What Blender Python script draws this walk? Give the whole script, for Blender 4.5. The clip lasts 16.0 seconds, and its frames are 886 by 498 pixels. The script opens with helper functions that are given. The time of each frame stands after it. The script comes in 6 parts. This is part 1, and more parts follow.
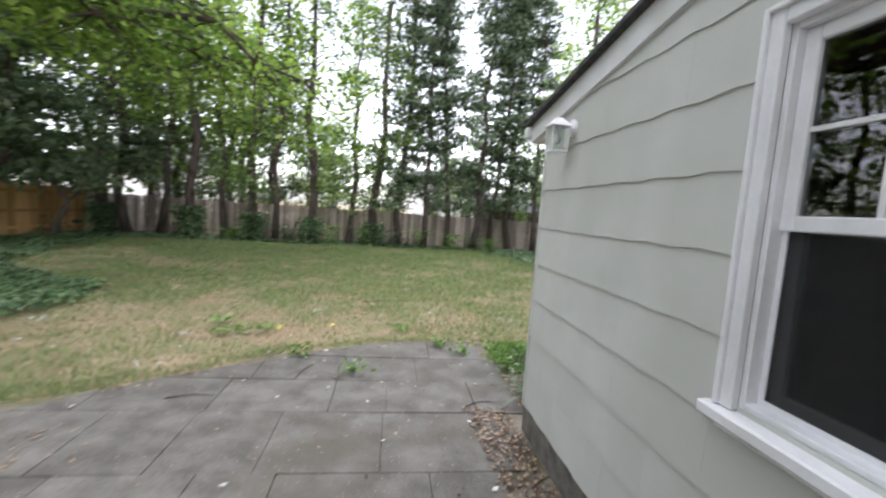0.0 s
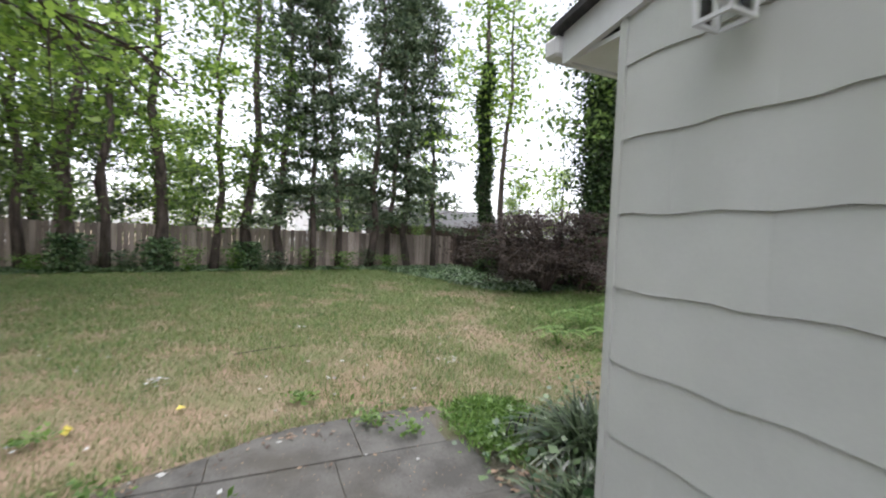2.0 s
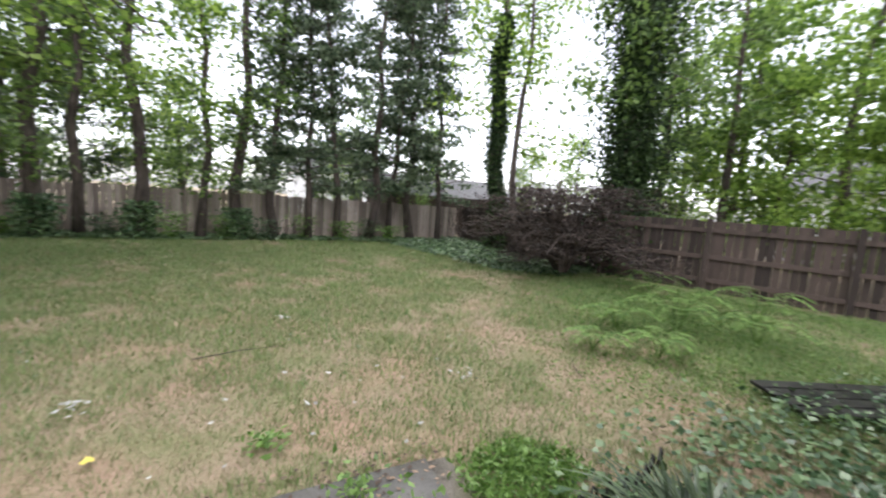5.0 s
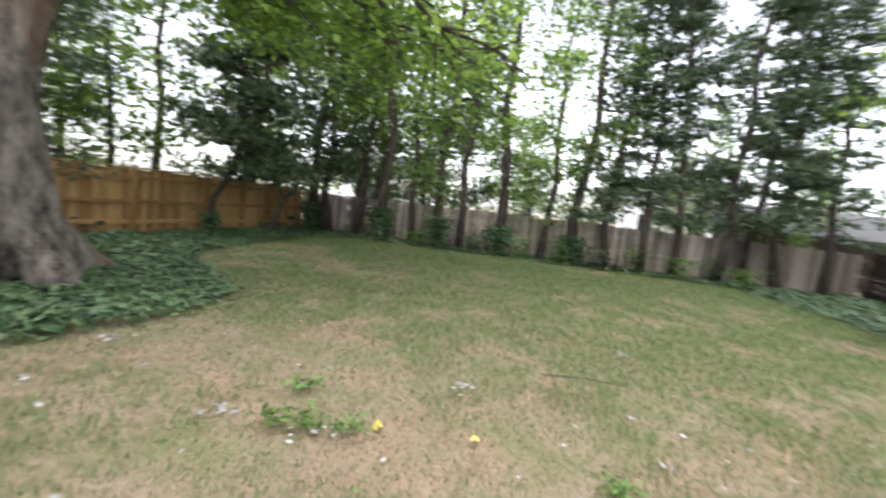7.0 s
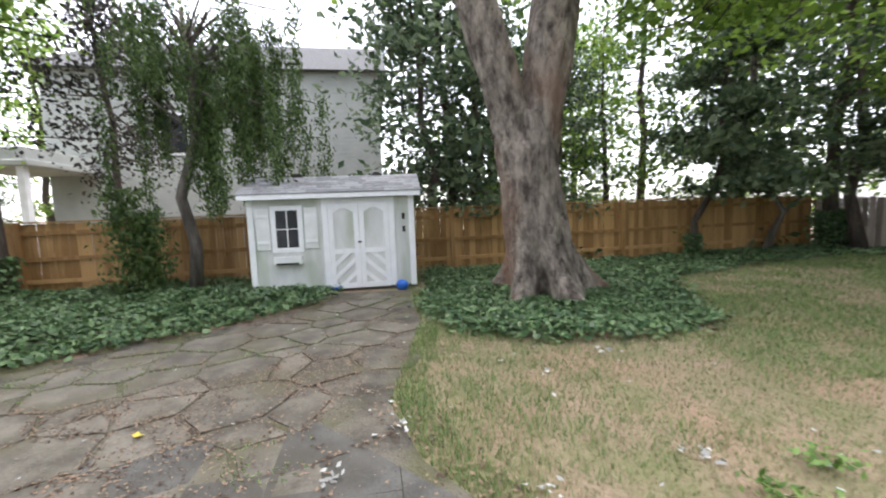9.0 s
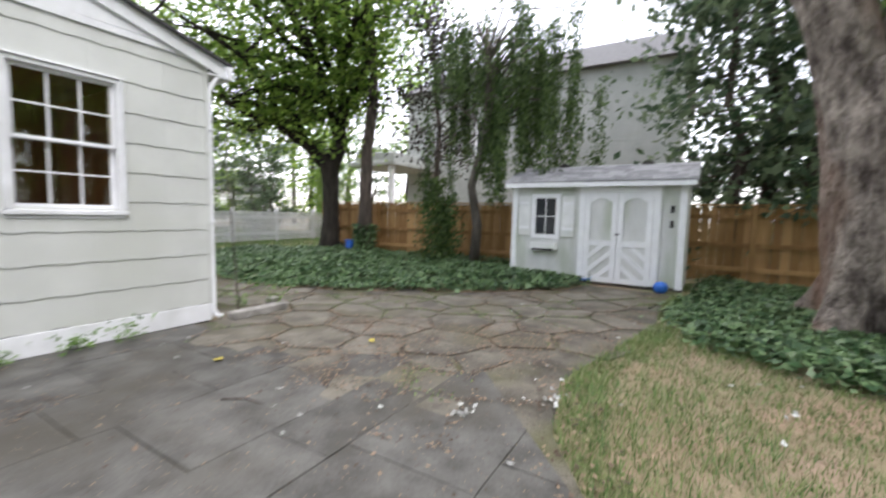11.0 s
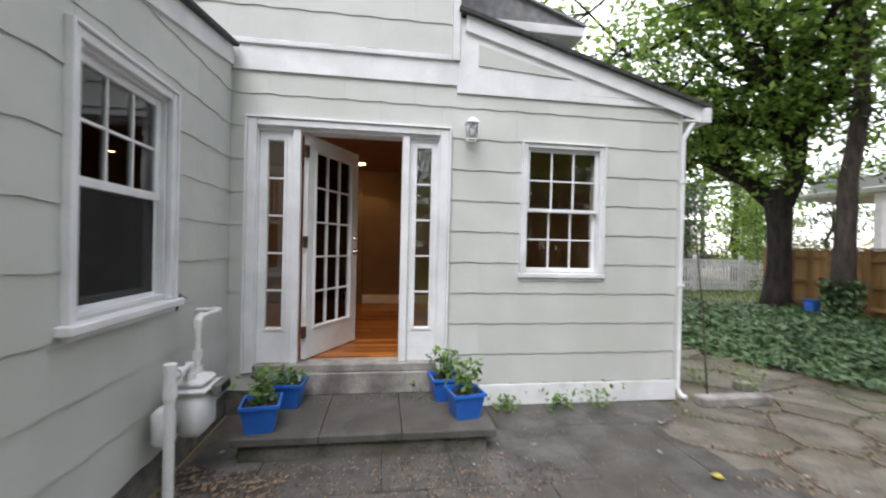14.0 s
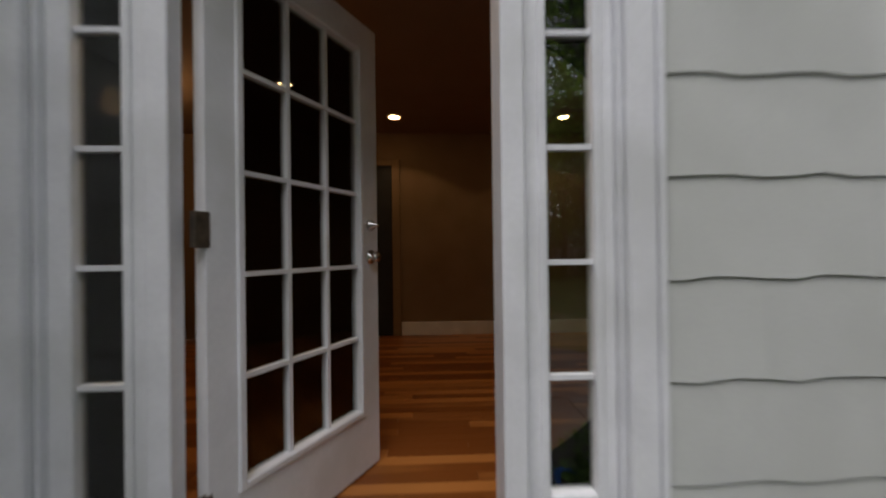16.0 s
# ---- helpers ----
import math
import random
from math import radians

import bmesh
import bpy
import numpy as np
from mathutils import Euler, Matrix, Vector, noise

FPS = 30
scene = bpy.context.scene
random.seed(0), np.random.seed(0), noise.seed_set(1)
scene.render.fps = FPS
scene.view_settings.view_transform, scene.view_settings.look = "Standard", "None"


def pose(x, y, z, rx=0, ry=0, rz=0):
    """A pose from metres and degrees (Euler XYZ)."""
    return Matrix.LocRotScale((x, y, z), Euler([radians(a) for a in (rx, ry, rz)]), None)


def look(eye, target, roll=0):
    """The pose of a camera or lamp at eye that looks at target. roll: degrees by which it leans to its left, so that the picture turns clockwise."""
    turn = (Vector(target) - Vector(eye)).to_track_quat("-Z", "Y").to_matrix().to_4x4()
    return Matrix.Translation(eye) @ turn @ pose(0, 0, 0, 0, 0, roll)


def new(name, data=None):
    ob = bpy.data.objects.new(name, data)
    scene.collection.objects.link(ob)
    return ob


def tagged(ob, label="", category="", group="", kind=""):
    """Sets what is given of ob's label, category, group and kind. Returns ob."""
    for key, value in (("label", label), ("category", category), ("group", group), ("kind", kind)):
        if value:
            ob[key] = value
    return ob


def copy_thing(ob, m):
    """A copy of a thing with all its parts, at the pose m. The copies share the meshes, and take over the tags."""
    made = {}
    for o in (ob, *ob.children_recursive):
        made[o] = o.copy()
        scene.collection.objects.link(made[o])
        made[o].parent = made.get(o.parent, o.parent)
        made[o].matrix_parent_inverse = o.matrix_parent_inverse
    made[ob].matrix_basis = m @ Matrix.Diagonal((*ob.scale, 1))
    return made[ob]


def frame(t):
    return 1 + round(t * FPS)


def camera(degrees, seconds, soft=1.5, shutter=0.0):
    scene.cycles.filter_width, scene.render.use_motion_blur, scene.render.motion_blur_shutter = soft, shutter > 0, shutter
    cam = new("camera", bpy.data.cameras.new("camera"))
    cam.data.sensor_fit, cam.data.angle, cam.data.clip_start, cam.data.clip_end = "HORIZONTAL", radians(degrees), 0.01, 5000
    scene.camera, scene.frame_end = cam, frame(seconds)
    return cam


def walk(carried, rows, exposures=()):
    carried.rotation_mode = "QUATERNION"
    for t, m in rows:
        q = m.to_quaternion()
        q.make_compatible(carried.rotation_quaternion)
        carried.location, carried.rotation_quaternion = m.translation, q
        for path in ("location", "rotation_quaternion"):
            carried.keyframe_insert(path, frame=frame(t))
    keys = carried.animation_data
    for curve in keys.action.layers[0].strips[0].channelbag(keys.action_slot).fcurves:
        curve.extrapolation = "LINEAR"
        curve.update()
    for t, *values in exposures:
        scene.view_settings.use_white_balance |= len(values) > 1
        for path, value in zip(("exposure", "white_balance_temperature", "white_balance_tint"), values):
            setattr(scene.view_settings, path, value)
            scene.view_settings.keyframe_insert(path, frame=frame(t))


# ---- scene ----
cam = camera(94.3, 16.0, soft=2.0, shutter=0.5)
PATH = [
    (0, (-1.129, 0.618, 1.648), (-0.86, 2.592, 1.465), 4.2),
    (0.5, (-1.161, 1.019, 1.569), (-0.675, 2.958, 1.484), 3.4),
    (1, (-1.173, 1.409, 1.551), (-0.738, 3.353, 1.378), 5.3),
    (1.5, (-1.195, 1.894, 1.457), (-0.568, 3.791, 1.36), 4.8),
    (2, (-1.213, 2.412, 1.475), (-0.416, 4.245, 1.407), 2.4),
    (2.5, (-1.138, 2.865, 1.522), (-0.106, 4.576, 1.425), 4.2),
    (3, (-1.15, 3.216, 1.54), (0.195, 4.69, 1.419), 3.1),
    (5.3, (-0.906, 3.475, 1.581), (-0.297, 5.366, 1.346), 4.3),
    (5.5, (-0.937, 3.463, 1.587), (-0.466, 5.391, 1.345), 4.4),
    (6, (-1.036, 3.450, 1.568), (-0.918, 5.430, 1.318), 4.5),
    (6.5, (-1.194, 3.519, 1.568), (-1.430, 5.491, 1.330), 5.1),
    (7, (-1.268, 3.574, 1.564), (-1.922, 5.452, 1.344), 6.4),
    (7.5, (-1.217, 3.616, 1.559), (-2.442, 5.181, 1.336), 6.7),
    (8, (-1.247, 3.618, 1.559), (-2.936, 4.666, 1.339), 6.2),
    (8.2, (-1.219, 3.634, 1.560), (-3.027, 4.459, 1.333), 4.2),
    (10.3, (-1.734, 4.156, 1.359), (-3.701, 3.798, 1.324), -0.1),
    (10.5, (-1.693, 4.273, 1.319), (-3.599, 3.667, 1.304), 2.0),
    (11, (-1.49, 4.543, 1.25), (-3.206, 3.53, 1.084), 1.4),
    (11.5, (-1.292, 4.727, 1.245), (-2.782, 3.434, 0.914), 2.6),
    (12, (-1.234, 4.873, 1.249), (-2.507, 3.36, 0.948), 3.4),
    (12.5, (-1.15, 4.901, 1.292), (-2.1, 3.156, 1.061), 2.8),
    (13, (-1.096, 4.641, 1.345), (-1.642, 2.723, 1.186), 2.4),
    (13.5, (-1.132, 4.203, 1.387), (-1.525, 2.244, 1.288), 0.0),
    (14, (-1.27, 3.614, 1.437), (-1.556, 1.635, 1.425), 1.3),
    (14.5, (-1.362, 3.027, 1.426), (-1.564, 1.037, 1.437), 3.7),
    (15, (-1.297, 2.361, 1.433), (-1.42, 0.366, 1.506), 0.5),
    (15.5, (-1.261, 1.714, 1.394), (-1.387, -0.281, 1.424), 1.4),
    (16, (-1.223, 1.084, 1.386), (-1.295, -0.915, 1.392), -0.7),
]
walk(cam, [(t, look(eye, target, roll)) for t, eye, target, roll in PATH], [(0.0, 2.05, 6400, 15), (1.0, 1.9, 6400, 15), (1.5, 1.85, 6400, 15), (3.0, 1.62, 6400, 15), (5.5, 1.95, 6400, 15), (8.0, 2.08, 6400, 15), (10.5, 2.0, 6400, 15), (11.5, 1.8, 6400, 15), (13.5, 1.8, 6400, 15), (14.5, 1.58, 6400, 15), (15.0, 1.2, 6400, 15), (15.5, 0.82, 6450, 15), (16.0, 0.78, 6500, 15)])
# ---- walk ends ----

# ---- light ----
world = bpy.data.worlds.new("overcast_sky")
scene.world = world
world.use_nodes = True
wn, wl = world.node_tree.nodes, world.node_tree.links
sky = wn.new("ShaderNodeTexSky")
sky.sky_type = "NISHITA"
sky.sun_disc = False
sky.sun_elevation, sky.sun_rotation = radians(58), radians(200)
sky.air_density, sky.dust_density, sky.ozone_density = 1.0, 1.5, 1.0
grey = wn.new("ShaderNodeHueSaturation")
grey.inputs["Saturation"].default_value = 0.28
wl.new(sky.outputs[0], grey.inputs["Color"])
wl.new(grey.outputs[0], wn["Background"].inputs["Color"])
wn["Background"].inputs["Strength"].default_value = 0.15
sun = new("sun", bpy.data.lights.new("sun", "SUN"))
sun.data.energy, sun.data.angle, sun.data.color = 1.0, radians(40), (1.0, 0.98, 0.96)
sun.matrix_world = pose(0, 0, 30, 32, 0, 160)


# ---- materials ----
def mat(name, c1, c2, scale=8.0, rough=0.7, metal=0.0, fine=60.0, bump=0.15, dist=0.01, island=0.0, spec=0.4, c3=None, big=1.2, stretch=(1, 1, 1), obj=0.0):
    """Two colours mixed by noise at two scales, a third for large stains, fine bump."""
    m = bpy.data.materials.new(name)
    m.use_nodes = True
    n, l = m.node_tree.nodes, m.node_tree.links
    b = n["Principled BSDF"]
    b.inputs["Roughness"].default_value, b.inputs["Metallic"].default_value = rough, metal
    b.inputs["Specular IOR Level"].default_value = spec
    co = n.new("ShaderNodeNewGeometry")
    mp = n.new("ShaderNodeMapping")
    mp.inputs["Scale"].default_value = stretch
    l.new(co.outputs["Position"], mp.inputs["Vector"])
    t1, t2 = n.new("ShaderNodeTexNoise"), n.new("ShaderNodeTexNoise")
    t1.inputs["Scale"].default_value, t1.inputs["Detail"].default_value = scale, 6
    t2.inputs["Scale"].default_value, t2.inputs["Detail"].default_value = fine, 4
    l.new(mp.outputs[0], t1.inputs["Vector"]), l.new(mp.outputs[0], t2.inputs["Vector"])
    r = n.new("ShaderNodeValToRGB")
    r.color_ramp.elements[0].position, r.color_ramp.elements[1].position = 0.33, 0.68
    r.color_ramp.elements[0].color, r.color_ramp.elements[1].color = (*c1, 1), (*c2, 1)
    add = n.new("ShaderNodeMath")
    add.operation = "MULTIPLY_ADD"
    l.new(t2.outputs["Fac"], add.inputs[0])
    add.inputs[1].default_value = 0.35
    off = n.new("ShaderNodeMath")
    off.operation = "SUBTRACT"
    l.new(t1.outputs["Fac"], off.inputs[0])
    off.inputs[1].default_value = 0.175
    l.new(off.outputs[0], add.inputs[2])
    fac = add.outputs[0]
    if island or obj:
        src = n.new("ShaderNodeObjectInfo").outputs["Random"] if obj else co.outputs["Random Per Island"]
        a2 = n.new("ShaderNodeMath")
        a2.operation = "MULTIPLY_ADD"
        l.new(src, a2.inputs[0])
        a2.inputs[1].default_value = island or obj
        a3 = n.new("ShaderNodeMath")
        a3.operation = "SUBTRACT"
        l.new(fac, a3.inputs[0])
        a3.inputs[1].default_value = (island or obj) / 2
        l.new(a3.outputs[0], a2.inputs[2])
        fac = a2.outputs[0]
    l.new(fac, r.inputs["Fac"])
    col = r.outputs["Color"]
    if c3:
        t3 = n.new("ShaderNodeTexNoise")
        t3.inputs["Scale"].default_value, t3.inputs["Detail"].default_value = big, 8
        l.new(mp.outputs[0], t3.inputs["Vector"])
        r3 = n.new("ShaderNodeValToRGB")
        r3.color_ramp.elements[0].position, r3.color_ramp.elements[1].position = 0.48, 0.66
        l.new(t3.outputs["Fac"], r3.inputs["Fac"])
        mx = n.new("ShaderNodeMixRGB")
        l.new(r3.outputs["Color"], mx.inputs["Fac"])
        l.new(col, mx.inputs["Color1"])
        mx.inputs["Color2"].default_value = (*c3, 1)
        col = mx.outputs[0]
    l.new(col, b.inputs["Base Color"])
    if bump:
        bp = n.new("ShaderNodeBump")
        bp.inputs["Strength"].default_value, bp.inputs["Distance"].default_value = bump, dist
        l.new(t2.outputs["Fac"], bp.inputs["Height"])
        l.new(bp.outputs[0], b.inputs["Normal"])
    return m


def leaf_mat(name, c1, c2, rough=0.5, thru=0.35, scale=2.0, island=0.9):
    """Leaf: colour by island, some light passing through."""
    m = mat(name, c1, c2, scale, rough, island=island, bump=0)
    n, l = m.node_tree.nodes, m.node_tree.links
    b, out = n["Principled BSDF"], n["Material Output"]
    tr = n.new("ShaderNodeBsdfTranslucent")
    l.new(b.inputs["Base Color"].links[0].from_socket, tr.inputs["Color"])
    mx = n.new("ShaderNodeMixShader")
    mx.inputs[0].default_value = thru
    l.new(b.outputs[0], mx.inputs[1]), l.new(tr.outputs[0], mx.inputs[2])
    l.new(mx.outputs[0], out.inputs["Surface"])
    return m


def glow(name, colour, strength):
    m = bpy.data.materials.new(name)
    m.use_nodes = True
    b = m.node_tree.nodes["Principled BSDF"]
    b.inputs["Emission Color"].default_value, b.inputs["Emission Strength"].default_value = (*colour, 1), strength
    return m


def glass_mat(name, rough=0.01, mixed=0.93, tint=(0.85, 0.9, 0.88)):
    """Thin window glass: see-through with a Fresnel gloss."""
    m = bpy.data.materials.new(name)
    m.use_nodes = True
    n, l = m.node_tree.nodes, m.node_tree.links
    n.remove(n["Principled BSDF"])
    tr, gl, fr, mx = n.new("ShaderNodeBsdfTransparent"), n.new("ShaderNodeBsdfGlossy"), n.new("ShaderNodeFresnel"), n.new("ShaderNodeMixShader")
    tr.inputs[0].default_value = (*tint, 1)
    gl.inputs["Roughness"].default_value = rough
    fr.inputs["IOR"].default_value = 2.0
    l.new(fr.outputs[0], mx.inputs[0]), l.new(tr.outputs[0], mx.inputs[1]), l.new(gl.outputs[0], mx.inputs[2])
    l.new(mx.outputs[0], n["Material Output"].inputs["Surface"])
    return m


SIDING = mat("painted_siding", (0.555, 0.57, 0.545), (0.615, 0.63, 0.60), 3, 0.6, fine=90, bump=0.12, dist=0.003, obj=0.25, c3=(0.53, 0.545, 0.505), big=0.8)
TRIM = mat("white_paint", (0.76, 0.77, 0.79), (0.85, 0.86, 0.88), 6, 0.45, bump=0.1, dist=0.002, c3=(0.68, 0.69, 0.69), big=2.0)
SHEDWHITE = mat("weathered_white_paint", (0.74, 0.75, 0.74), (0.86, 0.87, 0.86), 5, 0.6, bump=0.2, dist=0.003, c3=(0.66, 0.69, 0.63), big=1.6)
SHEDBODY = mat("dull_white_siding", (0.60, 0.61, 0.59), (0.74, 0.75, 0.73), 4, 0.65, bump=0.25, dist=0.003, stretch=(1, 1, 0.35), c3=(0.42, 0.47, 0.37), big=1.5)
SHEDTRIM = mat("bright_white_paint", (0.84, 0.85, 0.86), (0.91, 0.92, 0.93), 6, 0.5, bump=0.1, dist=0.002)
FOUND = mat("concrete_foundation", (0.10, 0.095, 0.085), (0.22, 0.21, 0.19), 9, 0.9, bump=0.5)
DAMP = mat("damp_concrete", (0.07, 0.066, 0.055), (0.22, 0.21, 0.18), 6, 0.9, bump=0.6, c3=(0.06, 0.065, 0.045), big=3)
CONC = mat("old_concrete", (0.24, 0.23, 0.21), (0.40, 0.38, 0.35), 7, 0.9, bump=0.5, c3=(0.16, 0.15, 0.14), big=3)
STONE = mat("grey_flagstone", (0.063, 0.061, 0.055), (0.128, 0.125, 0.115), 4.2, 0.82, fine=52, bump=0.6, dist=0.006, c3=(0.072, 0.067, 0.055), big=1.1, obj=0.12)
STONE2 = mat("rough_flagstone", (0.09, 0.081, 0.066), (0.195, 0.179, 0.147), 3.4, 0.88, fine=36, bump=0.6, dist=0.009, c3=(0.115, 0.105, 0.072), big=1.6, obj=0.22)
SOIL = mat("patio_soil", (0.07, 0.065, 0.052), (0.185, 0.165, 0.135), 2.6, 0.95, bump=0.8, dist=0.02, c3=(0.10, 0.10, 0.05), big=1.5)
LAWN = mat("dry_lawn_soil", (0.29, 0.215, 0.155), (0.175, 0.175, 0.085), 1.8, 0.95, fine=22, bump=0.9, dist=0.03, c3=(0.31, 0.215, 0.15), big=1.1)
ROOFM = mat("asphalt_shingles", (0.035, 0.035, 0.037), (0.08, 0.078, 0.078), 18, 0.9, bump=0.8, fine=120, dist=0.005)
SHEDROOF = mat("grey_shed_shingles", (0.20, 0.20, 0.21), (0.33, 0.33, 0.34), 10, 0.9, bump=0.6, fine=110, dist=0.004, obj=0.5)
GREYWOOD = mat("weathered_grey_wood", (0.21, 0.17, 0.145), (0.43, 0.36, 0.31), 7, 0.85, stretch=(1, 1, 0.08), bump=0.4, obj=0.6)
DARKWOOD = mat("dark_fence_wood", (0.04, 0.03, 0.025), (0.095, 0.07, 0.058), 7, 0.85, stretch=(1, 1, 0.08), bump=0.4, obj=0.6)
CEDAR = mat("cedar_boards", (0.26, 0.14, 0.05), (0.46, 0.275, 0.115), 7, 0.75, stretch=(1, 1, 0.08), bump=0.3, obj=0.5)
BARK = mat("dark_bark", (0.045, 0.035, 0.03), (0.12, 0.095, 0.08), 9, 0.95, fine=40, bump=1.0, dist=0.04, stretch=(1, 1, 0.25))
BIGBARK = mat("big_tree_bark", (0.06, 0.047, 0.04), (0.32, 0.275, 0.235), 6, 0.95, fine=18, bump=1.0, dist=0.08, stretch=(1, 1, 0.5), c3=(0.20, 0.125, 0.09), big=1.0)
WETBARK = mat("maple_bark", (0.018, 0.015, 0.013), (0.055, 0.045, 0.036), 9, 0.95, fine=40, bump=1.0, dist=0.04, stretch=(1, 1, 0.25))
GREYBARK = mat("grey_bark", (0.07, 0.06, 0.05), (0.16, 0.14, 0.12), 7, 0.95, fine=35, bump=1.0, dist=0.04, stretch=(1, 1, 0.25))
LEAF_A = leaf_mat("fresh_leaves", (0.11, 0.20, 0.035), (0.30, 0.44, 0.085), thru=0.6)
LEAF_B = leaf_mat("mid_leaves", (0.07, 0.13, 0.032), (0.19, 0.29, 0.075), thru=0.55)
LEAF_W = leaf_mat("willow_strands", (0.045, 0.085, 0.025), (0.12, 0.185, 0.055), thru=0.4)
LEAF_C = leaf_mat("conifer_sprays", (0.05, 0.085, 0.045), (0.15, 0.20, 0.11), thru=0.5)
LEAF_D = leaf_mat("ivy_leaves", (0.04, 0.09, 0.034), (0.145, 0.225, 0.10), rough=0.35, thru=0.15)
LEAF_E = leaf_mat("dull_red_leaves", (0.022, 0.017, 0.014), (0.06, 0.042, 0.033), rough=0.8, thru=0.1)
LEAF_P = leaf_mat("dusky_plum_leaves", (0.03, 0.028, 0.024), (0.09, 0.08, 0.066), rough=0.7, thru=0.3)
LEAF_H = leaf_mat("dark_ivy_leaves", (0.014, 0.032, 0.010), (0.055, 0.10, 0.028), rough=0.65, thru=0.2)
LEAF_F = leaf_mat("weed_leaves", (0.08, 0.16, 0.03), (0.19, 0.32, 0.08))
LEAF_G = leaf_mat("dark_strap_leaves", (0.025, 0.045, 0.02), (0.10, 0.14, 0.075), rough=0.3, thru=0.1)
GRASS = leaf_mat("grass_blades", (0.125, 0.205, 0.062), (0.30, 0.27, 0.16), thru=0.35, scale=1.4, island=0.7)
TUFT = leaf_mat("green_tuft_blades", (0.11, 0.195, 0.06), (0.225, 0.305, 0.11), thru=0.35)
DRYGRASS = leaf_mat("dry_grass_blades", (0.25, 0.185, 0.125), (0.36, 0.275, 0.19), thru=0.2)
DEADLEAF = mat("dead_leaves", (0.065, 0.042, 0.03), (0.27, 0.19, 0.13), 5, 0.8, island=1.2, bump=0.1)
PALELEAF = mat("pale_fallen_leaves", (0.28, 0.285, 0.27), (0.50, 0.51, 0.49), 5, 0.7, island=1.0, bump=0.1)
YELLOW = mat("yellow_leaf", (0.55, 0.45, 0.07), (0.65, 0.55, 0.12), 5, 0.6)
BLUE = mat("blue_plastic", (0.02, 0.12, 0.50), (0.03, 0.16, 0.60), 5, 0.35, bump=0.03)
POT_SOIL = mat("potting_soil", (0.03, 0.02, 0.015), (0.07, 0.05, 0.04), 20, 0.95, bump=0.8)
METALGREY = mat("grey_dial_metal", (0.16, 0.17, 0.17), (0.26, 0.27, 0.27), 8, 0.45, metal=0.3, bump=0.1)
METER = mat("grey_meter_paint", (0.68, 0.69, 0.69), (0.80, 0.81, 0.81), 8, 0.5, bump=0.15, dist=0.003)
DARKMETAL = mat("dark_metal", (0.03, 0.03, 0.03), (0.07, 0.065, 0.06), 8, 0.4, metal=0.7, bump=0.1)
CHROME = mat("satin_nickel", (0.5, 0.48, 0.45), (0.6, 0.58, 0.55), 8, 0.25, metal=1.0, bump=0)
BRONZE = mat("aged_hinge", (0.05, 0.04, 0.03), (0.13, 0.10, 0.07), 20, 0.5, metal=0.6, bump=0.1)
GLASS = glass_mat("window_glass")
# near-black colour that paints the shade inside openings not cut through
GAP_SHADE = mat("painted_gap_shade", (0.012, 0.013, 0.015), (0.02, 0.021, 0.023), 8, 0.6, bump=0)
SCREEN = mat("insect_screen", (0.012, 0.013, 0.015), (0.02, 0.021, 0.023), 8, 0.5, bump=0)
sn, sl = SCREEN.node_tree.nodes, SCREEN.node_tree.links
st, sm = sn.new("ShaderNodeBsdfTransparent"), sn.new("ShaderNodeMixShader")
sm.inputs[0].default_value = 0.45
sl.new(sn["Principled BSDF"].outputs[0], sm.inputs[1]), sl.new(st.outputs[0], sm.inputs[2]), sl.new(sm.outputs[0], sn["Material Output"].inputs["Surface"])
CURTAIN = mat("pale_curtain", (0.28, 0.27, 0.26), (0.42, 0.41, 0.40), 4, 0.9, bump=0.1)
OAK = mat("oak_floorboard", (0.22, 0.066, 0.013), (0.48, 0.185, 0.045), 5, 0.3, stretch=(0.12, 1, 1), bump=0.05, obj=0.7, spec=0.35)
ROOMWALL = mat("tan_wall_paint", (0.20, 0.13, 0.07), (0.23, 0.15, 0.085), 3, 0.8, bump=0.1, dist=0.002)
ROOMCEIL = mat("ceiling_paint", (0.24, 0.165, 0.10), (0.27, 0.19, 0.12), 3, 0.8, bump=0.1, dist=0.002)
NEIGHBOUR = mat("pale_vinyl_siding", (0.35, 0.365, 0.345), (0.42, 0.435, 0.415), 2, 0.6, bump=0.05)
NROOF = mat("neighbour_roof", (0.08, 0.08, 0.08), (0.14, 0.14, 0.14), 10, 0.9, bump=0.5)
WARMGLOW = glow("warm_lamp_glow", (1.0, 0.62, 0.25), 14.0)


# ---- mesh helpers ----
def box(bm, x0, x1, y0, y1, z0, z1, m=None):
    v = [bm.verts.new(c) for c in ((x0, y0, z0), (x1, y0, z0), (x1, y1, z0), (x0, y1, z0), (x0, y0, z1), (x1, y0, z1), (x1, y1, z1), (x0, y1, z1))]
    for f in ((3, 2, 1, 0), (4, 5, 6, 7), (0, 1, 5, 4), (1, 2, 6, 5), (2, 3, 7, 6), (3, 0, 4, 7)):
        bm.faces.new([v[i] for i in f])
    if m:
        for w in v:
            w.co = m @ w.co
    return v


def boxes(*rows, bevel=0.0, m=None):
    bm = bmesh.new()
    for r in rows:
        box(bm, *r, m=m)
    bmesh.ops.recalc_face_normals(bm, faces=bm.faces)
    if bevel:
        bmesh.ops.bevel(bm, geom=list(bm.edges), offset=bevel, segments=1, affect="EDGES")
    return bm


